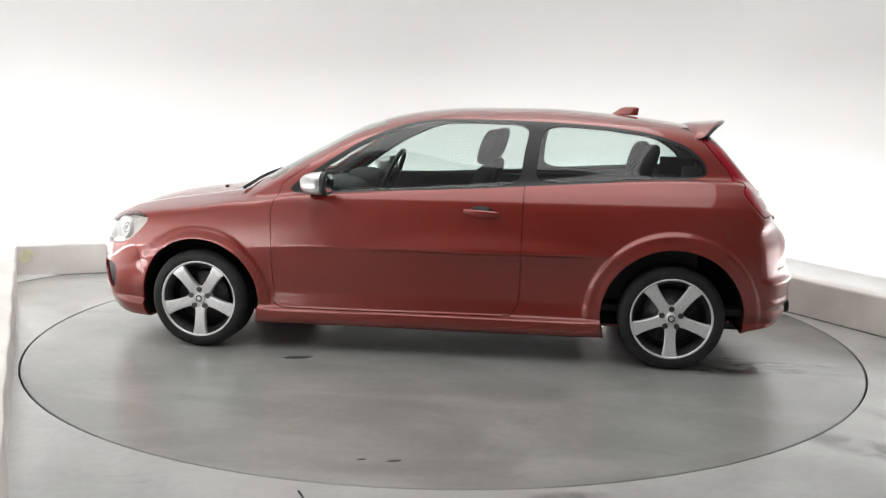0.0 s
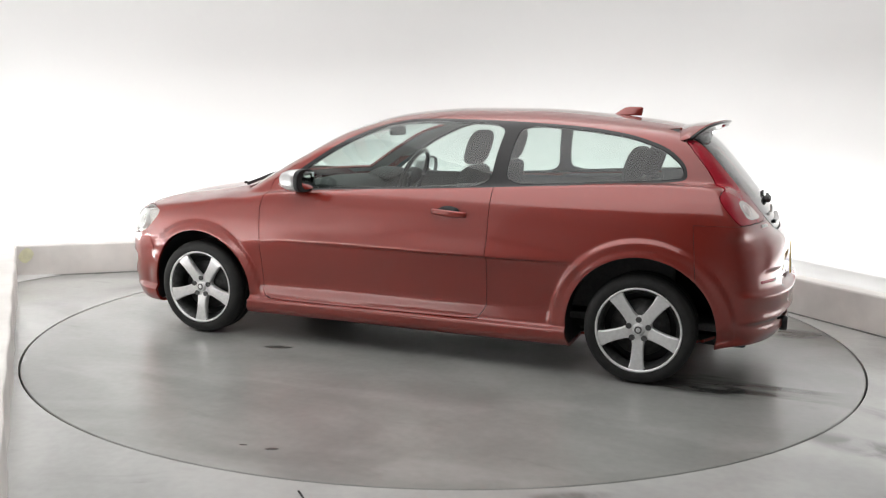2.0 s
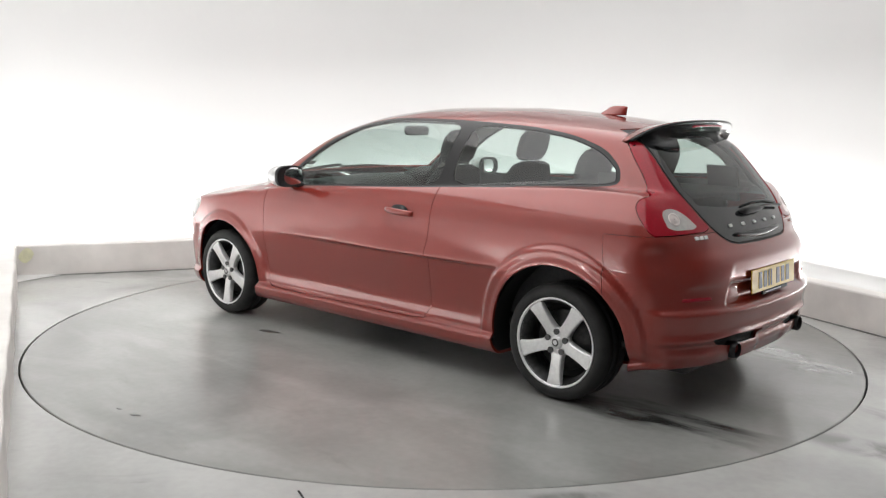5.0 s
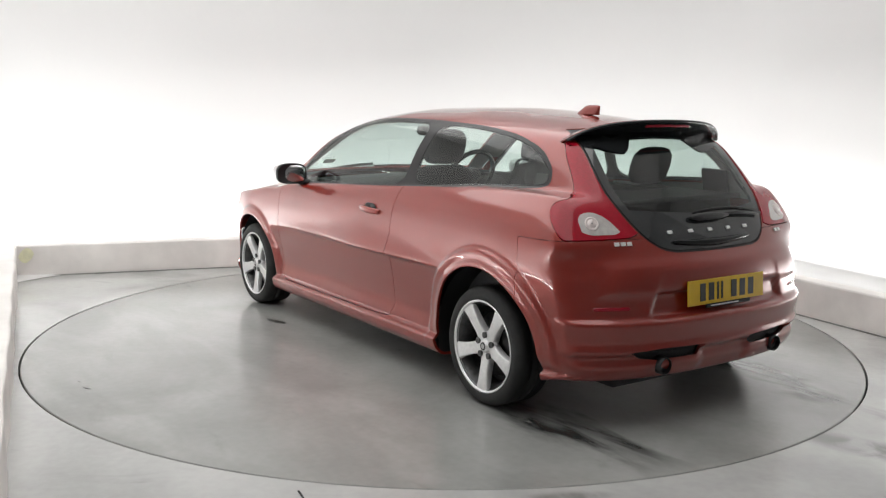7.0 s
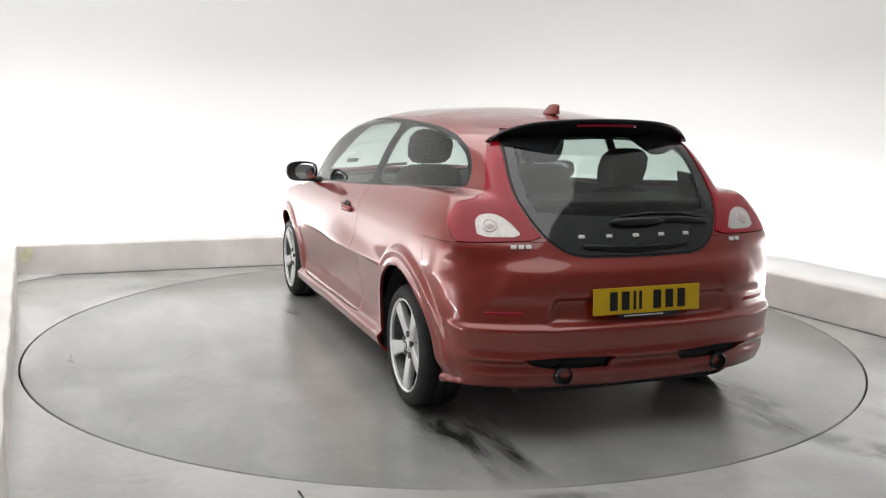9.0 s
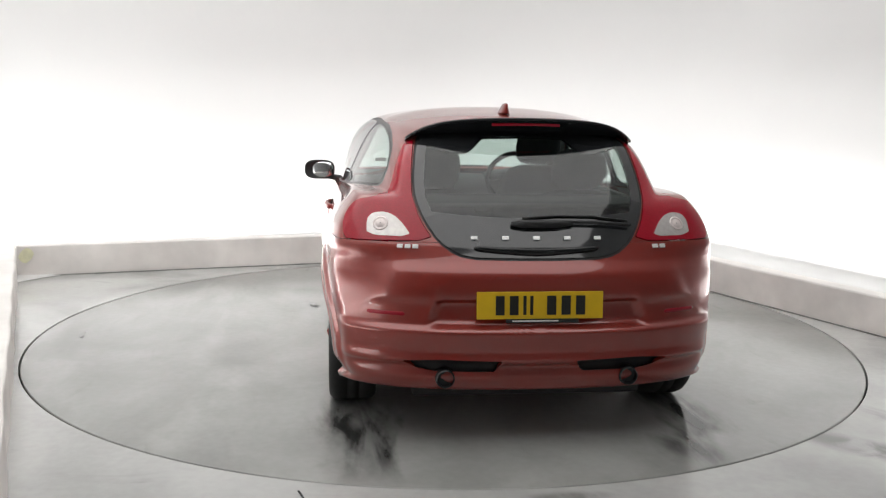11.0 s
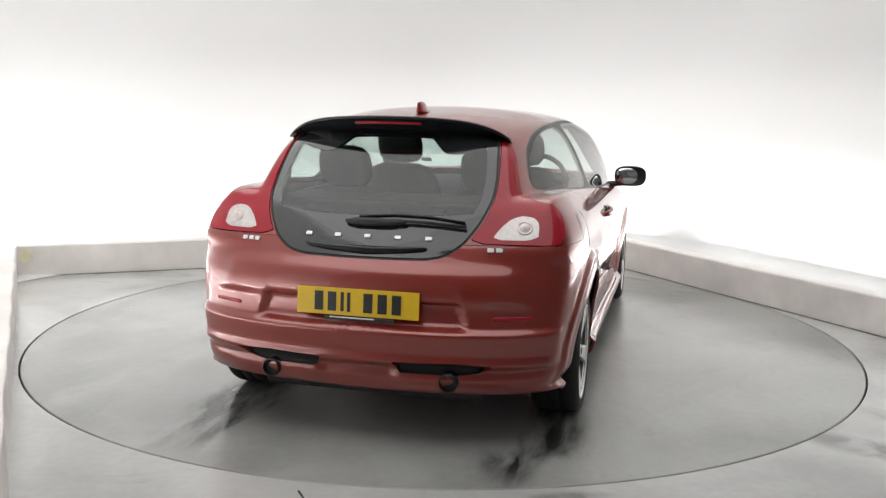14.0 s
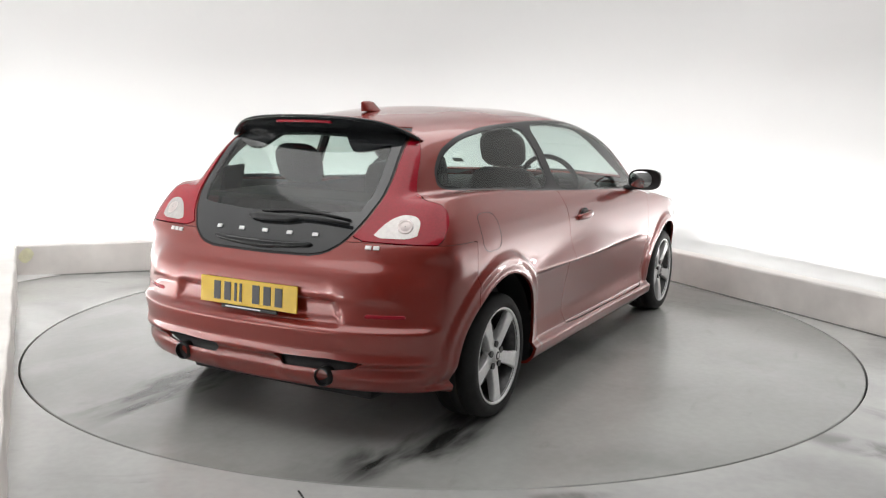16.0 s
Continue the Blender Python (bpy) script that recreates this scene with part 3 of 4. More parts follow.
def top_z(x, y):
    lo, hi = 0.6, 1.8
    for _ in range(40):
        m = (lo + hi) / 2
        if float(skin(np.array([x]), np.array([y]), np.array([m]))[0]) < 0:
            lo = m
        else:
            hi = m
    return lo


def build_body():
    V, F = make_skin()

    def cut(V, F, fn):
        return split(V, F, fn(V[:, 0], V[:, 1], V[:, 2]))

    def take(V, F, plane, poly, where, grow=0.0):
        def fn(x, y, z):
            a, b = {"xz": (x, z), "yz": (y, z), "sz": (y + np.maximum(0, x - REAR(z) - 0.12), z), "xy": (x, y)}[plane]
            return inside_of(a, b, poly, where(x, y, z)) - grow
        return cut(V, F, fn)
    side = lambda x, y, z: (y > 0.33) & (y < GREEN(x) - 0.30 * (z - 0.95) + 0.02)
    tail = lambda x, y, z: x < -1.30
    nose = lambda x, y, z: (x > 1.4) & (y > 0.35)

    # wheel openings
    for xc, r in ((WHEEL_X, ARCH_F), (-WHEEL_X, ARCH_R)):
        V, gone, F = cut(V, F, lambda x, y, z: np.where(y > 0.5, np.hypot(x - xc, (z - WHEEL_Z)) - r, 1.0))
    # tail glass, lamps
    V, glass, F = take(V, F, "yz", TAIL_GLASS, tail)
    V, tail_frame, F = take(V, F, "yz", TAIL_GLASS, tail, 0.010)
    V, lamp, F = take(V, F, "sz", LAMP, tail)
    V, gone, F = take(V, F, "sz", LAMP, tail, 0.003)
    V, clear, lamp = take(V, lamp, "sz", LAMP_CLEAR, tail)
    V, pane, frit = take(V, glass, "yz", TAIL_GLASS, tail, -0.040)
    V, frit_top, pane = cut(V, pane, lambda x, y, z: 1.262 - 0.075 * step(0.15, 0.27, y) + 0.03 * step(0.3, 0.45, y) - z)
    V, frit_low, pane = cut(V, pane, lambda x, y, z: z - (0.925 + 0.02 * (y / 0.4) ** 2))
    # side windows and their black surround
    V, sur, F = take(V, F, "xz", SURROUND, side)
    V, dwin, sur = take(V, sur, "xz", SIDE_GLASS, side, 0.005)
    V, qwin, sur = take(V, sur, "xz", QUARTER_GLASS, side, 0.007)
    V, qwin, qfrit = take(V, qwin, "xz", QUARTER_GLASS, side, 0.003)
    # windscreen
    V, screen, F = cut(V, F, lambda x, y, z: np.maximum.reduce([z - 1.318 + 0.10 * y * y, 0.96 - z, 0.2 - x, y - (0.690 - 0.40 * (z - 0.95))]))
    # front lights
    V, head, F = take(V, F, "xz", HEADLAMP, nose)
    V, gone, F = take(V, F, "xz", HEADLAMP, nose, 0.003)
    V, fog, F = take(V, F, "xz", FOG, nose)
    # diffuser slots
    V, slot, F = take(V, F, "yz", SLOT, tail)
    # door
    V, door, F = take(V, F, "xz", DOOR, lambda x, y, z: (y > 0.4) & (z < 1.05))
    V, gap, F = take(V, F, "xz", DOOR, lambda x, y, z: (y > 0.4) & (z < 1.05), 0.0032)
    # bumper and bonnet seams
    bump = lambda x, y, z: np.maximum(x + 1.56 + 0.10 * (0.83 - z), z - 0.829)
    V, rear_bumper, F = cut(V, F, lambda x, y, z: np.where(x < -1.2, bump(x, y, z), 1.0))
    V, gap, F = cut(V, F, lambda x, y, z: np.where(x < -1.2, bump(x, y, z) - 0.002, 1.0))
    fb = lambda x, y, z: np.maximum(1.72 + 0.3 * (z - 0.6) - x, z - 0.60)
    V, front_bumper, F = cut(V, F, lambda x, y, z: np.where(x > 1.2, fb(x, y, z), 1.0))
    V, gap, F = cut(V, F, lambda x, y, z: np.where(x > 1.2, fb(x, y, z) - 0.002, 1.0))
    hood = lambda x, y, z: np.maximum.reduce([1.02 + 0.05 * y * y - x, x - 2.02 + 0.25 * y * y, y - 0.665 - 0.02 * (1.5 - x), 0.55 - z])
    V, bonnet, F = cut(V, F, lambda x, y, z: np.where(x > 0.9, hood(x, y, z), 1.0))
    V, gap, F = cut(V, F, lambda x, y, z: np.where(x > 0.9, hood(x, y, z) - 0.002, 1.0))
    # sill skirt
    V, sill, F = cut(V, F, lambda x, y, z: np.maximum.reduce([z - 0.247, x - 0.96, -0.99 - x, 0.60 - y]))

    both = "both"
    V, lining, gone = cut(V, F, lambda x, y, z: np.maximum(0.93 - z, x - 1.05))
    panel("cabin_lining", V, lining, M_HEADLINER, car, "grey headliner and pillar lining", both, 0.0, -0.022)
    panel("body_shell", V, F, M_PAINT, car, "", both)
    panel("bonnet", V, bonnet, M_PAINT, car, "", both)
    panel("front_bumper", V, front_bumper, M_PAINT, car, "", both)
    panel("rear_bumper", V, rear_bumper, M_PAINT, car, "", both)
    panel("windscreen", V, screen, M_GLASS, car, "clear windscreen glass", both, 0.005)
    tg = panel("tailgate", V, frit, M_FRIT, car, "glossy black glass tailgate rim", both)
    panel("tailgate_corner", V, frit_top, M_FRIT, tg, "")
    panel("tailgate_corner", V, frit_top, M_FRIT, tg, "", "right")
    panel("tailgate_lower", V, frit_low, M_FRIT, tg, "", both)
    panel("rear_window", V, pane, M_REARGLASS, tg, "dark tinted rear window", both, 0.005)
    panel("tailgate_seal", V, tail_frame, M_BLACK, car, "", both, 0.02, -0.004)
    for m, tag in ((None, "left"), ("right", "right")):
        d = panel("door", V, door, M_PAINT, car, "", m)
        panel("sill_skirt", V, sill, M_PAINT, car, "", m)
        panel("window_surround", V, sur, M_TRIM, car, "satin black window surround", m)
        panel("door_window", V, dwin, M_GLASS, car, "tinted side glass", m, 0.005)
        panel("quarter_frit", V, qfrit, M_GLOSSBLACK, car, "black glass edge", m, 0.005)
        panel("quarter_window", V, qwin, M_GLASS, car, "tinted side glass", m, 0.005)
        panel("lamp_housing", V, lamp + clear, M_CABIN, car, "", m, 0.01, -0.030)
        t = panel("tail_lamp", V, lamp, M_REDLENS, car, "tall red tail lamp reaching up beside the glass", m, 0.02, 0.003)
        panel("clear_lens", V, clear, M_CLEARLENS, t, "clear reversing and indicator lens", m, 0.02, 0.004)
        h = panel("headlamp", V, head, M_LENS, car, "clear headlamp lens", m, 0.02, 0.002)
        yy, zz, rr = 0.636, 0.896, 0.032
        base = Vector((tail_x(yy, zz), yy, zz))
        nrm = Vector(skin_normals(np.array([base]))[0])
        across = Vector((0, 0, 1)).cross(nrm).normalized()
        frame_ = Matrix.Translation(base + nrm * 0.0045) @ Matrix((nrm, across, nrm.cross(across))).transposed().to_4x4()
        Vr, Fr = lathe([(rr * 0.1, 0.003), (rr * 0.6, 0.002), (rr * 0.72, 0.0), (rr * 0.8, 0.002), (rr, 0.0015), (rr * 1.02, -0.004)], 28, "X")
        Vr = [frame_ @ Vector(v) for v in Vr]
        obj("lamp_bowl", [(v.x, v.y * (1 if m is None else -1), v.z) for v in Vr], Fr, M_PINKLENS, t, "pinkish round lamp bowl")
        panel("headlamp_housing", V, head, M_CLEARLENS, h, "silvery lamp housing", m, 0.03, -0.024)
        for hx, hz, hr in ((1.80, 0.672, 0.062), (1.935, 0.645, 0.050)):
            base = Vector((hx, side_y(hx, hz), hz))
            nrm = Vector(skin_normals(np.array([base]))[0])
            across = Vector((0, 0, 1)).cross(nrm).normalized()
            frame_ = Matrix.Translation(base - nrm * 0.004) @ Matrix((nrm, across, nrm.cross(across))).transposed().to_4x4()
            Vr, Fr = lathe([(0.002, -0.022), (hr * 0.35, -0.020), (hr * 0.42, -0.026), (hr * 0.8, -0.012), (hr, 0.0), (hr * 1.06, -0.003), (hr * 1.06, -0.030)], 32, "X")
            Vr = [frame_ @ Vector(v) for v in Vr]
            obj("headlamp_bowl", [(v.x, v.y * (1 if m is None else -1), v.z) for v in Vr], Fr, M_BOWL, h, "round chromed lamp bowl")
        panel("fog_grille", V, fog, M_BLACK, car, "black fog lamp surround", m, 0.02, -0.02)
        panel("diffuser_slot", V, slot, M_BLACK, car, "black slot in the rear bumper", m, 0.02, -0.022)


build_body()


# ---------------------------------------------------------------- the car: fittings
X, Y, Z = Vector((1, 0, 0)), Vector((0, 1, 0)), Vector((0, 0, 1))


def wheel(x, sign, label):
    """A five-spoke alloy wheel; it turns its face to sign * y."""
    hub = new("wheel", None)
    hub.parent = car
    hub.matrix_local = Matrix.Translation((x, (0.778 if x > 0 else 0.748) * sign, WHEEL_Z)) @ Matrix.Rotation(0 if sign > 0 else math.pi, 4, "Z")
    tagged(hub, label)
    R, rim = WHEEL_Z, 0.213
    V, F = lathe([(rim - 0.012, -0.09), (rim + 0.006, -0.102), (R - 0.022, -0.106), (R - 0.006, -0.090), (R, -0.070), (R, -0.030), (R - 0.004, -0.028), (R - 0.004, -0.022), (R, -0.020), (R, 0.020), (R - 0.004, 0.022), (R - 0.004, 0.028), (R, 0.030), (R, 0.070), (R - 0.006, 0.088), (R - 0.020, 0.102), (R - 0.034, 0.108), (rim + 0.012, 0.106), (rim + 0.004, 0.100), (rim - 0.010, 0.094)], 96)
    obj("tyre", V, F, M_TYRE, hub, "black low-profile tyre")
    V, F = lathe([(rim - 0.012, -0.088), (rim - 0.020, -0.02), (rim - 0.030, 0.045), (rim - 0.007, 0.088), (rim - 0.006, 0.097), (rim, 0.1040), (rim + 0.006, 0.1035), (rim + 0.007, 0.094)][3:], 96)
    obj("rim", V, F, M_ALLOY, hub, "silver alloy rim")
    # inner part of the alloy rim, coloured dark to stand for its shade
    V, F = lathe([(rim - 0.012, -0.088), (rim - 0.020, -0.02), (rim - 0.030, 0.045), (rim - 0.007, 0.0875)], 96)
    obj("rim_barrel", V, F, M_DARKMETAL, hub, "inner rim, shade put into its dark metal colour")
    V, F = lathe([(0.001, 0.022), (0.085, 0.022), (0.088, 0.016), (0.148, 0.016), (0.150, 0.012), (0.150, -0.004)], 64)
    obj("brake_disc", V, F, M_DARKMETAL, hub, "dark steel brake disc")
    V, F = lathe([(0.150, -0.03), (0.207, -0.03)], 64)
    obj("backing_plate", V, F, M_BLACK, hub)
    for k in range(5):
        a = math.radians(-90 + 72 * k)
        d, t = Vector((math.cos(a), 0, math.sin(a))), Vector((-math.sin(a), 0, math.cos(a)))
        rings = []
        for r, wd, front, deep in ((0.020, 0.050, 0.078, 0.035), (0.055, 0.033, 0.080, 0.036), (0.085, 0.0285, 0.085, 0.036), (0.12, 0.029, 0.090, 0.034), (0.16, 0.032, 0.094, 0.030), (0.185, 0.036, 0.096, 0.026), (0.209, 0.043, 0.096, 0.016)):
            c = d * r
            ring = []
            for u, h in ((-1.0, -1), (-1.05, -0.5), (-1.0, -0.12), (-0.84, 0), (-0.3, 0.015), (0.3, 0.015), (0.84, 0), (1.0, -0.12), (1.05, -0.5), (1.0, -1)):
                ring.append(c + t * (u * wd) + Y * (front + h * deep))
            rings.append(ring)
        V, F = loft(rings)
        obj("spoke", V, F, M_ALLOY, hub, smooth=False)
        b = Matrix.Translation((0.052 * math.cos(a + math.radians(36)), 0.079, 0.052 * math.sin(a + math.radians(36)))) @ Matrix.Rotation(math.radians(90), 4, "X")
        bm = bmesh.new()
        bmesh.ops.create_cone(bm, cap_ends=True, segments=12, radius1=0.0155, radius2=0.012, depth=0.018, matrix=b)
        part("wheel_bolt", bm, M_DARKMETAL, hub)
    V, F = lathe([(0.001, 0.094), (0.022, 0.093), (0.029, 0.089), (0.031, 0.080), (0.040, 0.077), (0.068, 0.074), (0.070, 0.050)], 40)
    obj("hub_cap", V, F, M_ALLOY, hub)
    V, F = lathe([(0.012, 0.0955), (0.018, 0.0950), (0.020, 0.092)], 24)
    obj("cap_ring", V, F, M_DARKMETAL, hub)
    return hub


for x in (WHEEL_X, -WHEEL_X):
    for sgn in (1, -1):
        wheel(x, sgn, "five-spoke silver alloy wheel with black tyre")


def wheel_wells():
    for xc, r in ((WHEEL_X, ARCH_F), (-WHEEL_X, ARCH_R)):
        for sgn in (1, -1):
            V, F, n = [], [], 40
            for i in range(n + 1):
                a = math.radians(-18 + 216 * i / n)
                cx, cz = xc + (r + 0.004) * math.cos(a), WHEEL_Z + (r + 0.004) * math.sin(a)
                for yy in ((0.50, 0.66, 0.775) if cx < -1.4 else (0.50, 0.70, 0.835)):
                    V.append((cx, sgn * yy, max(0.245 if cx < -1.4 else 0.16, cz)))
                V.append((xc, sgn * 0.50, WHEEL_Z))
            for i in range(n):
                a, b = i * 4, i * 4 + 4
                F += [(a, a + 1, b + 1, b), (a + 1, a + 2, b + 2, b + 1), (a, b, b + 3)]
            obj("wheel_arch_liner", V, F, M_BLACK, car)


wheel_wells()
part("underbody", box(3.7, 1.0, 0.06, Matrix.Translation((0.02, 0, 0.185)), 0.02), M_BLACK, car, "black underbody tray")
for x in (WHEEL_X, -WHEEL_X):
    part("axle_carrier", box(0.46, 1.05, 0.20, Matrix.Translation((x, 0, 0.27)), 0.05), M_BLACK, car, "black suspension carrier")
part("underbody_side", box(1.75, 1.66, 0.05, Matrix.Translation((0.0, 0, 0.175)), 0.015), M_BLACK, car)


# cabin
def lofted(name, rings, material, parent, label="", smooth=True):
    V, F = loft(rings)
    return obj(name, V, F, material, parent, label, smooth)


def seat(x, y, wide, rear=False):
    """Cushion, bolstered backrest and headrest."""
    h = 0.50 if not rear else 0.52
    cushion = [oval((x + q, y, h - 0.09 + 0.05 * q), Y, Z, wide * k, 0.075 * k2, 20, 3.2) for q, k, k2 in ((-0.06, 0.86, 0.8), (0.0, 0.98, 1.0), (0.2, 1.0, 1.0), (0.36, 1.0, 1.0), (0.45, 0.94, 0.85), (0.48, 0.8, 0.5))]
    lofted("seat_cushion", cushion, M_FABRIC, car, "charcoal fabric seat cushion")
    top = 1.055 if not rear else 0.985
    back = []
    for q, k, d in ((0.0, 0.90, 0.065), (0.08, 1.0, 0.085), (0.3, 1.03, 0.085), (0.6, 1.0, 0.075), (0.85, 0.86, 0.06), (0.96, 0.70, 0.05), (1.0, 0.45, 0.03)):
        z = h - 0.06 + (top - h + 0.06) * q
        back.append(oval((x - 0.05 - 0.26 * q * (0.75 if rear else 0.8), y, z), Y, X, wide * k, d, 24, 3.0))
    lofted("seat_backrest", back, M_FABRIC, car, "charcoal fabric seat backrest")
    hx = x - 0.05 - 0.26 * 0.8 - 0.01
    hz = top + 0.105
    head = [oval((hx + 0.005 - 0.03 * q, y, hz + q * 0.10), Y, X, 0.135 * k, 0.055 * k, 20, 2.8) for q, k in ((-1.0, 0.45), (-0.9, 0.75), (-0.6, 0.95), (0, 1.0), (0.55, 0.95), (0.88, 0.72), (1.0, 0.4))]
    lofted("headrest", head, M_FABRIC, car, "charcoal headrest")
    for d in (-0.05, 0.05):
        V, F = tube([(hx, y + d, top - 0.05), (hx, y + d, hz - 0.04)], 0.007)
        obj("headrest_post", V, F, M_CHROME, car)


for yy in (0.36, -0.36):
    seat(-0.02, yy, 0.25)
    seat(-0.93, yy, 0.25, True)

lofted("dashboard", [oval((0.74 + 0.03 * math.cos(v * 2.2), v * 0.70, 0.80), X, Z, 0.20, 0.135 - 0.02 * abs(v), 24, 3.0) for v in (-1, -0.8, -0.5, 0, 0.5, 0.8, 1)], M_CABIN, car, "charcoal dashboard")
lofted("instrument_hood", [oval((0.62, -0.36 + v * 0.17, 0.945 - 0.03 * v * v), X, Z, 0.10, 0.035, 16, 2.4) for v in (-1, -0.6, 0, 0.6, 1)], M_CABIN, car)
# steering wheel: rim, spokes, boss
sw = new("steering_wheel", None)
sw.parent = car
sw.matrix_local = Matrix.Translation((0.44, -0.36, 0.93)) @ Matrix.Rotation(radians(-24), 4, "Y")
tagged(sw, "black leather steering wheel")
V, F = lathe([(0.18 + 0.016 * math.cos(a), 0.016 * math.sin(a)) for a in [2 * math.pi * k / 10 for k in range(10)]], 40, "X", True)
obj("wheel_rim", V, F, M_TRIM, sw)
for a in (0, math.pi, -math.pi / 2):
    V, F = tube([(0.01, 0.03 * math.cos(a), 0.03 * math.sin(a)), (0.0, 0.175 * math.cos(a), 0.175 * math.sin(a))], 0.016, 8)
    obj("wheel_spoke", V, F, M_TRIM, sw)
lofted("wheel_boss", [oval((q, 0, 0), Y, Z, 0.065 * k, 0.055 * k, 16) for q, k in ((-0.04, 0.6), (-0.035, 0.9), (0, 1), (0.03, 0.8))], M_CABIN, sw)
part("cabin_floor", box(2.9, 1.42, 0.04, Matrix.Translation((-0.35, 0, 0.30)), 0.01), M_CABIN, car)
part("firewall", box(0.04, 1.44, 0.62, Matrix.Translation((0.98, 0, 0.58)), 0.01), M_CABIN, car)
part("luggage_floor", box(0.70, 1.10, 0.04, Matrix.Translation((-1.50, 0, 0.60)), 0.01), M_CABIN, car)
part("luggage_back", box(0.04, 1.15, 0.30, Matrix.Translation((-1.80, 0, 0.66)), 0.01), M_CABIN, car)
part("parcel_shelf", box(0.42, 1.14, 0.025, Matrix.Translation((-1.42, 0, 0.955)), 0.008), M_CABIN, car, "charcoal luggage cover")
for sgn in (1, -1):
    part("door_card", box(1.42, 0.03, 0.56, Matrix.Translation((0.18, sgn * 0.755, 0.655)) @ Matrix.Rotation(radians(2.5) * sgn, 4, "X"), 0.012), M_CABIN, car, "charcoal door lining")
    part("rear_side_trim", box(0.96, 0.03, 0.60, Matrix.Translation((-0.99, sgn * 0.680, 0.645)) @ Matrix.Rotation(radians(4.5) * sgn, 4, "Z"), 0.012), M_CABIN, car)
for sgn in (1, -1):
    part("pillar_trim", box(0.22, 0.02, 0.20, Matrix.Translation((-1.47, sgn * 0.565, 0.985)) @ Matrix.Rotation(radians(17) * sgn, 4, "Z") @ Matrix.Rotation(radians(10) * sgn, 4, "X"), 0.008), M_CABIN, car, "charcoal rear pillar lining")
lofted("interior_mirror", [oval((0.40, v * 0.11, 1.235), X, Z, 0.018 * k, 0.032 * k, 14) for v, k in ((-1, 0.5), (-0.85, 0.95), (0, 1), (0.85, 0.95), (1, 0.5))], M_BLACK, car)
part("windscreen_sticker", box(0.004, 0.075, 0.055, Matrix.Translation((0.86, 0.52, 1.02)) @ Matrix.Rotation(radians(-60), 4, "Y"), 0.001), M_STICKER, car)


# spoiler over the tail glass
def spoiler():
    rings, tops, n = [], [], 41
    for i in range(n):
        s = -1 + 2 * i / (n - 1)
        y = 0.515 * s
        a4 = abs(s) ** 4
        tx, tz = -1.655 + 0.10 * s * s + 0.05 * a4, 1.338 - 0.030 * s * s - 0.062 * abs(s) ** 6
        lx = -1.40 - 0.03 * s * s
        lz = top_z(lx, y) - 0.004
        th = 0.030 + 0.012 * (1 - a4)
        k = 1 - 0.55 * a4
        ring = [(tx + 0.022, y, tz - 0.002), (tx + 0.008, y, tz + 0.0005), (tx, y, tz - 0.006), (tx + 0.006, y, tz - 0.014), (tx + 0.05, y, tz - (th + 0.004) * k), (tx + 0.11, y, tz - (th + 0.028) * k), (-1.49 - 0.02 * s * s, y, tz - (th + 0.038) * k), (lx, y, lz - 0.03), (lx, y, lz - 0.012), (lx * 0.5 + tx * 0.5, y, lz * 0.5 + tz * 0.5 - 0.008)]
        rings.append([Vector(p) for p in ring])
        tops.append([Vector(p) for p in ((lx, y, lz), (lx * 0.6 + tx * 0.4, y, lz * 0.6 + tz * 0.4 + 0.004), (lx * 0.25 + tx * 0.75, y, lz * 0.25 + tz * 0.75 + 0.003), (tx + 0.020, y, tz + 0.001), (tx + 0.020, y, tz - 0.004), (lx * 0.5 + tx * 0.5, y, lz * 0.5 + tz * 0.5 - 0.006), (lx, y, lz - 0.010))])
    low = lofted("spoiler", rings, M_GLOSSBLACK, car, "roof spoiler with gloss black underside")
    lofted("spoiler_top", tops, M_PAINT, low, "red painted upper skin")
    return low


sp = spoiler()
lofted("high_brake_lamp", [oval((-1.630 + 0.10 * (v * 0.15 / 0.515) ** 2, v * 0.15, 1.310 - 0.003 * v * v), X, Z, 0.008, 0.0065, 12, 3) for v in (-1, -0.9, -0.5, 0, 0.5, 0.9, 1)], M_REDLENS, sp, "red high brake lamp")

# aerial fin
lofted("aerial_fin", [oval((-1.070 - 0.040 * q, 0, 1.355 + 0.047 * q), X, Y, 0.085 * (1 - q * 0.38), 0.028 * (1 - q * 0.66), 20, 2.2) for q in (0, 0.15, 0.4, 0.65, 0.85, 0.95)] + [oval((-1.110, 0, 1.4030), X, Y, 0.040, 0.007, 20, 2), oval((-1.108, 0, 1.4055), X, Y, 0.026, 0.003, 20, 2)], M_PAINT, car, "red shark-fin aerial")


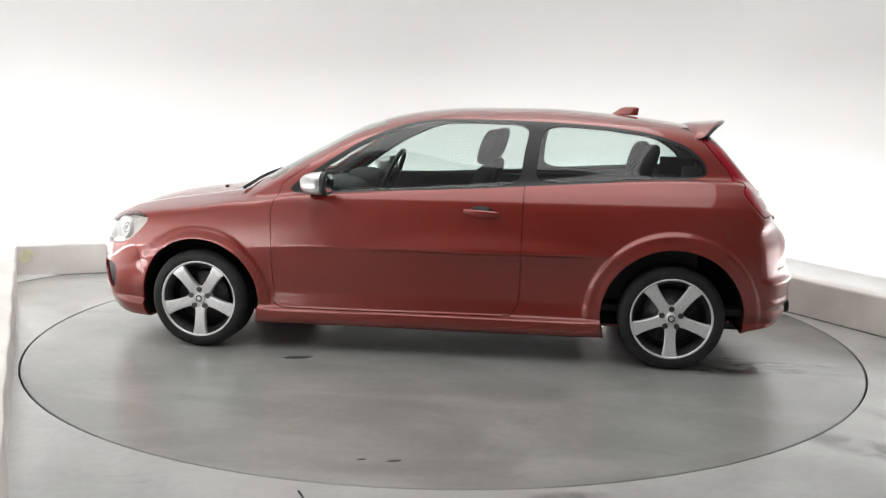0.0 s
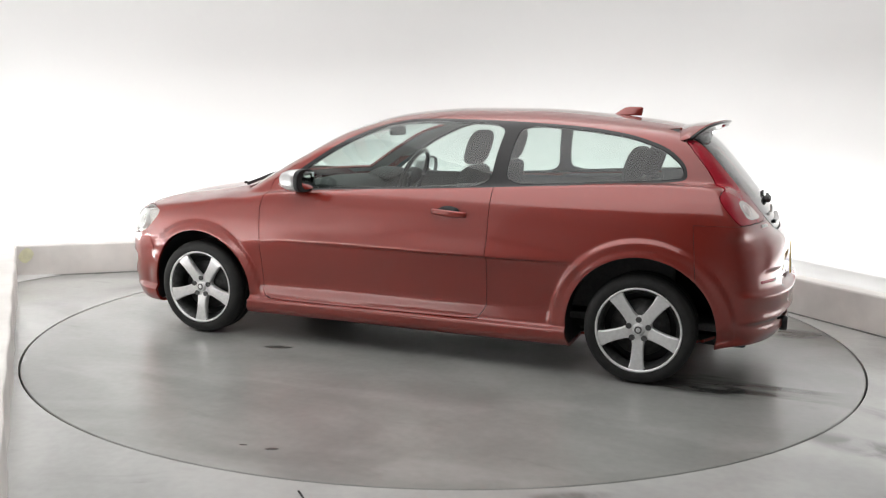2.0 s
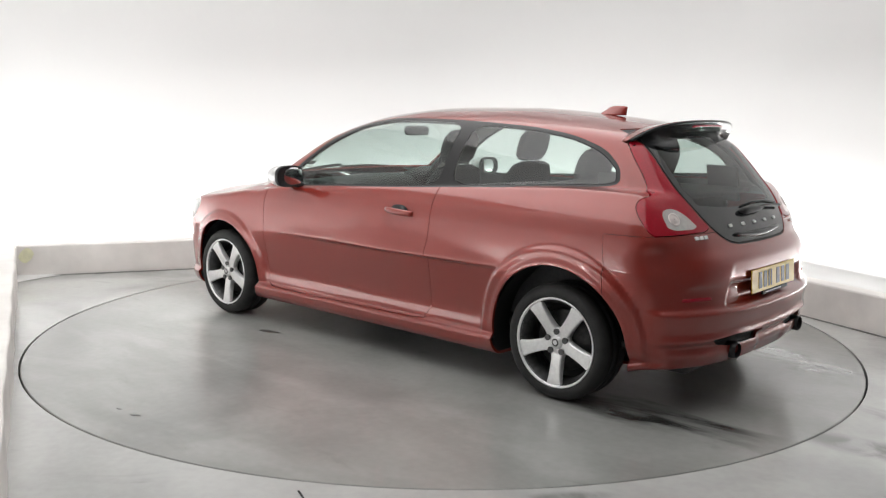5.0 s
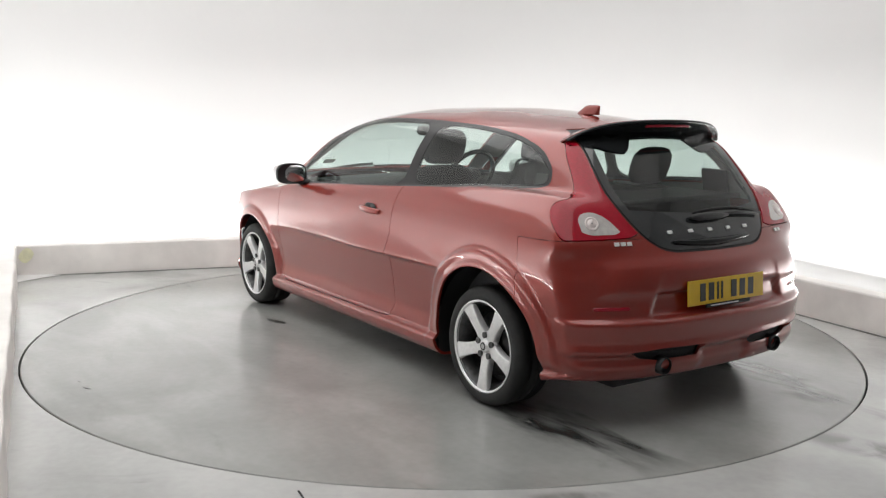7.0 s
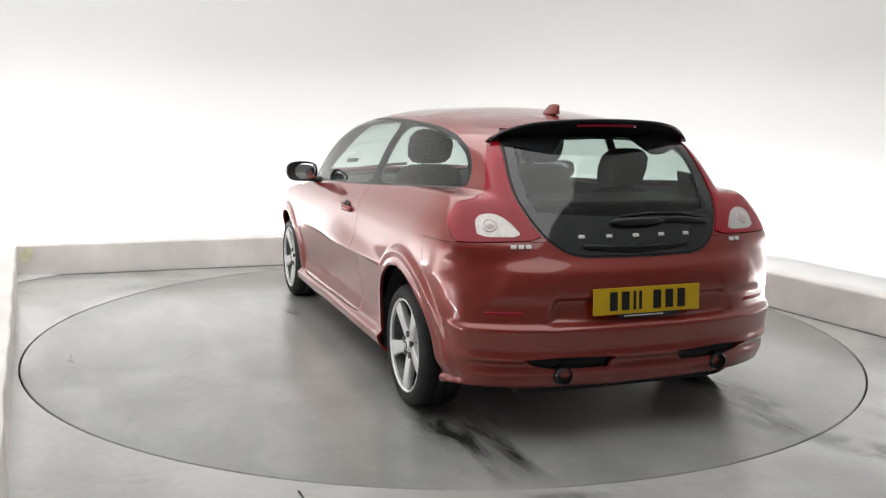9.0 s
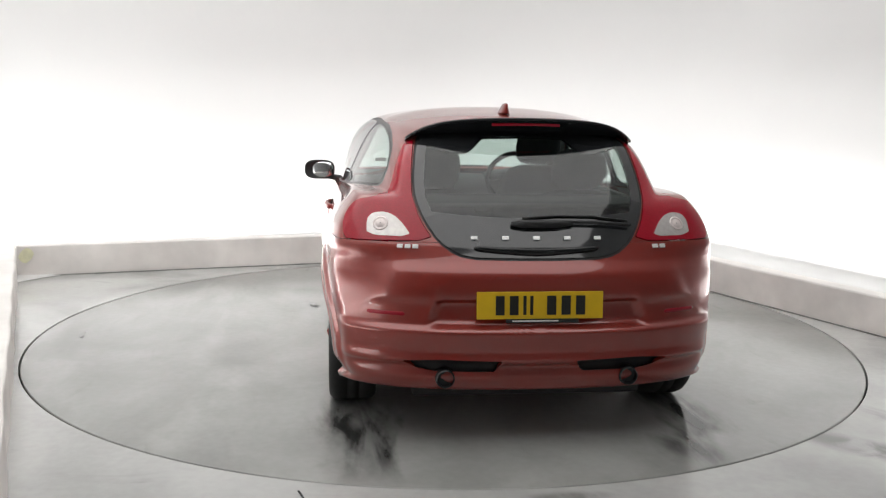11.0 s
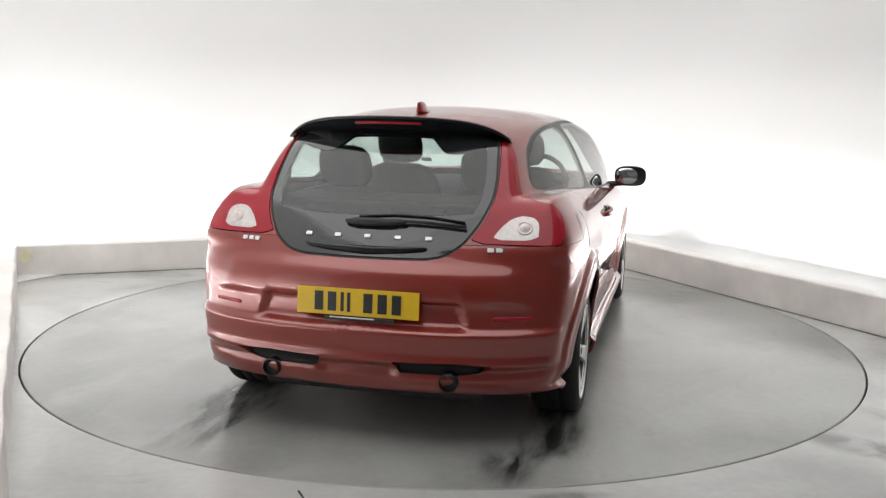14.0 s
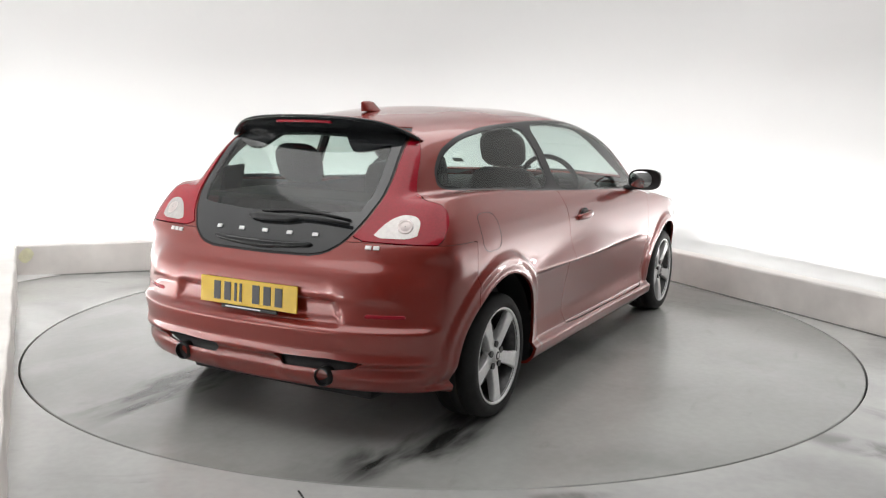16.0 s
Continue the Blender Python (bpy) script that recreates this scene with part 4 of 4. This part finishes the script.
# door mirrors
def door_mirror(sgn):
    c = Vector((0.60, 0.940 * sgn, 0.966))
    shell = [oval(c + X * q, Y, Z, 0.098 * k, 0.062 * k, 28, 2.9) for q, k in ((0.085, 0.25), (0.08, 0.5), (0.062, 0.74), (0.03, 0.92), (-0.01, 1.0), (-0.045, 1.0))]
    m = lofted("door_mirror", shell, M_SILVER, car, "silver door mirror with black foot")
    lofted("mirror_rim", [oval(c + X * q, Y, Z, 0.100 * k, 0.064 * k, 28, 2.9) for q, k in ((-0.040, 1.0), (-0.060, 1.0), (-0.066, 0.96), (-0.062, 0.90))], M_BLACK, m)
    lofted("mirror_glass", [oval(c + X * q, (0.12 * sgn, 0.99, 0), Z, 0.088 * k, 0.055 * k, 28, 2.9) for q, k in ((-0.056, 1.0), (-0.0600, 1.0), (-0.0645, 0.8), (-0.0675, 0.55), (-0.0690, 0.3), (-0.0694, 0.08))], M_MIRROR, m)
    lofted("mirror_foot", [oval((0.625, sgn * (0.775 + 0.13 * q), 0.900 + 0.018 * q), X, Z, 0.055 * (1 - 0.2 * q), 0.020 * (1 - 0.1 * q), 16, 2.6) for q in (0, 0.3, 0.7, 1.0)], M_BLACK, m)
    lofted("indicator", [oval(c + Vector((0.066 - 0.006 * q * q, sgn * (0.045 + 0.030 * q), -0.022)), X, Z, 0.008, 0.009, 12) for q in (-1, -0.5, 0, 0.5, 1)], M_LENS, m)


for sgn in (1, -1):
    door_mirror(sgn)


# door handles
def door_handle(sgn):
    pts = []
    for q in (-1, -0.8, -0.4, 0, 0.4, 0.8, 1):
        x = -0.29 + 0.098 * q
        y = side_y(x, 0.822) + 0.024 - 0.020 * q * q
        pts.append(oval((x, sgn * y, 0.822 + 0.006 * q), Y, Z, 0.013, 0.0180 * (1 - 0.25 * abs(q) ** 3), 14, 2.6))
    h = lofted("door_handle", pts, M_PAINT, car, "red pull handle")
    # flat black disc on the door: the recess's shade as dark colour
    shade_disc = [oval((-0.29, sgn * (side_y(-0.29, 0.822) + 0.0012 - 0.004 * k), 0.830), X, Z, 0.062 * w, 0.030 * w, 24, 2.2) for k, w in ((0, 1.0), (1, 0.9))]
    lofted("handle_shade", shade_disc, M_TRIM, h, "thin black disc standing in for shade behind the handle")


for sgn in (1, -1):
    door_handle(sgn)

# number plate with bars in place of its characters
TILT = radians(4)
PLATE = Matrix.Translation((-2.013, 0.0, 0.592)) @ Matrix.Rotation(TILT, 4, "Y")
plate = part("number_plate", box(0.006, 0.52, 0.111, PLATE, 0.002), M_PLATE, car, "yellow number plate with black bars")
for y, w in ((0.165, 0.036), (0.108, 0.036), (0.064, 0.013), (0.036, 0.013), (-0.046, 0.038), (-0.106, 0.038), (-0.166, 0.038)):
    part("plate_bar", box(0.002, w, 0.078, PLATE @ Matrix.Translation((-0.0042, y, 0.0))), M_INK, plate)
part("plate_holder", box(0.010, 0.30, 0.016, PLATE @ Matrix.Translation((-0.001, -0.01, -0.064)), 0.002), M_BLACK, car, "black holder strip under the plate")
part("holder_bar", box(0.002, 0.19, 0.005, PLATE @ Matrix.Translation((-0.0072, 0.02, -0.063))), M_STICKER, plate)


def on_tail(name, y, z, w, h, material, parent, label="", out=0.004, thick=0.006, bevel=0.0015):
    n = Vector(skin_normals(np.array([[tail_x(y, z), y, z]]))[0])
    p = Vector((tail_x(y, z), y, z)) + n * out
    side_ = Vector((0, 0, 1)).cross(n).normalized()
    up = n.cross(side_)
    m = Matrix.Translation(p) @ Matrix((n, side_, up)).transposed().to_4x4()
    return part(name, box(thick, w, h, m, bevel), material, parent, label)


# plain bars in place of the lettering on the tail
for k in range(5):
    on_tail("badge_bar", 0.257 - 0.1295 * k, 0.847, 0.028, 0.016, M_BADGE, car, "small silver bar")
for k, w in ((0, 0.024), (1, 0.024), (2, 0.024)):
    on_tail("badge_bar", 0.560 - 0.031 * k, 0.812, w, 0.017, M_BADGE, car, "small silver bar")
for k in (0, 1):
    on_tail("badge_bar", -0.515 - 0.034 * k, 0.812, 0.026, 0.017, M_BADGE, car, "small silver bar")

# grip on the tailgate
lofted("tailgate_grip", [oval((tail_x(v * 0.26, 0.812) - 0.008, v * 0.26, 0.812 - 0.016 * (1 - v * v)), X, Z, 0.014 * k, 0.013 * k, 14, 2.4) for v, k in ((-1, 0.3), (-0.93, 0.7), (-0.6, 1), (-0.2, 1.3), (0, 1.4), (0.2, 1.3), (0.6, 1), (0.93, 0.7), (1, 0.3))], M_GLOSSBLACK, car, "black tailgate grip")

# rear wiper
V, F = tube([(tail_x(y, z) - 0.022, y, z) for y, z in ((0.085, 0.902), (0.02, 0.912), (-0.1, 0.914), (-0.25, 0.912), (-0.41, 0.900))], 0.0075)
rw = obj("rear_wiper", V, F, M_BLACK, car, "black rear wiper")
lofted("wiper_pivot", [oval((tail_x(v * 0.13 - 0.03, 0.905) - 0.016, v * 0.13 - 0.03, 0.905), X, Z, 0.020 * k, 0.017 * k, 14) for v, k in ((-1, 0.4), (-0.5, 0.9), (0, 1), (0.6, 1), (1, 0.5))], M_BLACK, rw)
V, F = tube([(tail_x(y, z) - 0.008, y, z) for y, z in ((0.05, 0.925), (-0.1, 0.935), (-0.25, 0.932), (-0.40, 0.914))], 0.005)
obj("wiper_blade", V, F, M_BLACK, rw)

# bumper reflectors and exhausts
for sgn in (1, -1):
    pts = []
    for v, k in ((-1, 0.4), (-0.9, 1), (-0.3, 1), (0.3, 1), (0.9, 1), (1, 0.4)):
        y = 0.620 + 0.075 * v
        pts.append(oval((tail_x(y, 0.548) + 0.004, sgn * y, 0.548), X, Z, 0.007, 0.009 * k, 12, 3))
    lofted("bumper_reflector", pts, M_REDLENS, car, "thin red reflector in the bumper")
    prof = [(0.034, 0.0), (0.038, 0.003), (0.040, 0.02), (0.040, 0.16), (0.033, 0.16), (0.033, 0.02), (0.034, 0.0)]
    V, F = lathe(prof, 32, "X")
    ex = obj("exhaust_tip", [(x - 2.022, y + sgn * 0.382, z + 0.290) for x, y, z in V], F, M_TRIM, car, "round black exhaust tip")
    V, F = lathe([(0.001, 0.03), (0.034, 0.03)], 24, "X")
    obj("exhaust_bore", [(x - 2.030, y + sgn * 0.382, z + 0.290) for x, y, z in V], F, M_BLACK, ex)

# windscreen wipers and washer jets on the cowl
for y0, y1 in ((0.62, 0.05), (0.02, -0.52)):
    V, F = tube([(1.13 - 0.04 * t, y0 + (y1 - y0) * t, top_z(1.13 - 0.04 * t, abs(y0 + (y1 - y0) * t)) + 0.016) for t in (0, 0.2, 0.4, 0.6, 0.8, 1.0)], 0.010)
    obj("windscreen_wiper", V, F, M_BLACK, car, "black wiper parked on the cowl")
for y in (0.30, -0.30):
    lofted("washer_jet", [oval((1.36, y, top_z(1.36, y) + q), X, Y, 0.014 * k, 0.012 * k, 10, 2) for q, k in ((-0.003, 1), (0.006, 0.9), (0.010, 0.4))], M_BLACK, car)

# fuel flap outline on the right flank
pts = []
for p in oval((0, 0, 0), X, Z, 0.085, 0.080, 48, 3.6):
    x, z = -1.43 + p.x, 0.855 + p.z
    pts.append((x, -side_y(x, z) - 0.0005, z))
V, F = tube(pts + pts[:1], 0.0008, 6)
obj("fuel_flap_seam", V, F, M_TRIM, car, "thin seam of the fuel flap")


# ---------------------------------------------------------------- motion
# heading of the car: it turns clockwise with the disc
def heading(t):
    s = t / 8 - 1
    return 2.0536 - 0.9687 * s - 0.0130 * s * s + 0.0032 * s ** 3


def motions():
    rows_car, rows_disc = [], []
    for i in range(65):
        t = i * 0.25
        a = Matrix.Rotation(heading(t), 4, "Z")
        rows_car.append((t, a @ Matrix.Translation((-0.003, -0.154, 0.0))))
        rows_disc.append((t, a))
    walk(car, rows_car)
    walk(disc, rows_disc)


motions()
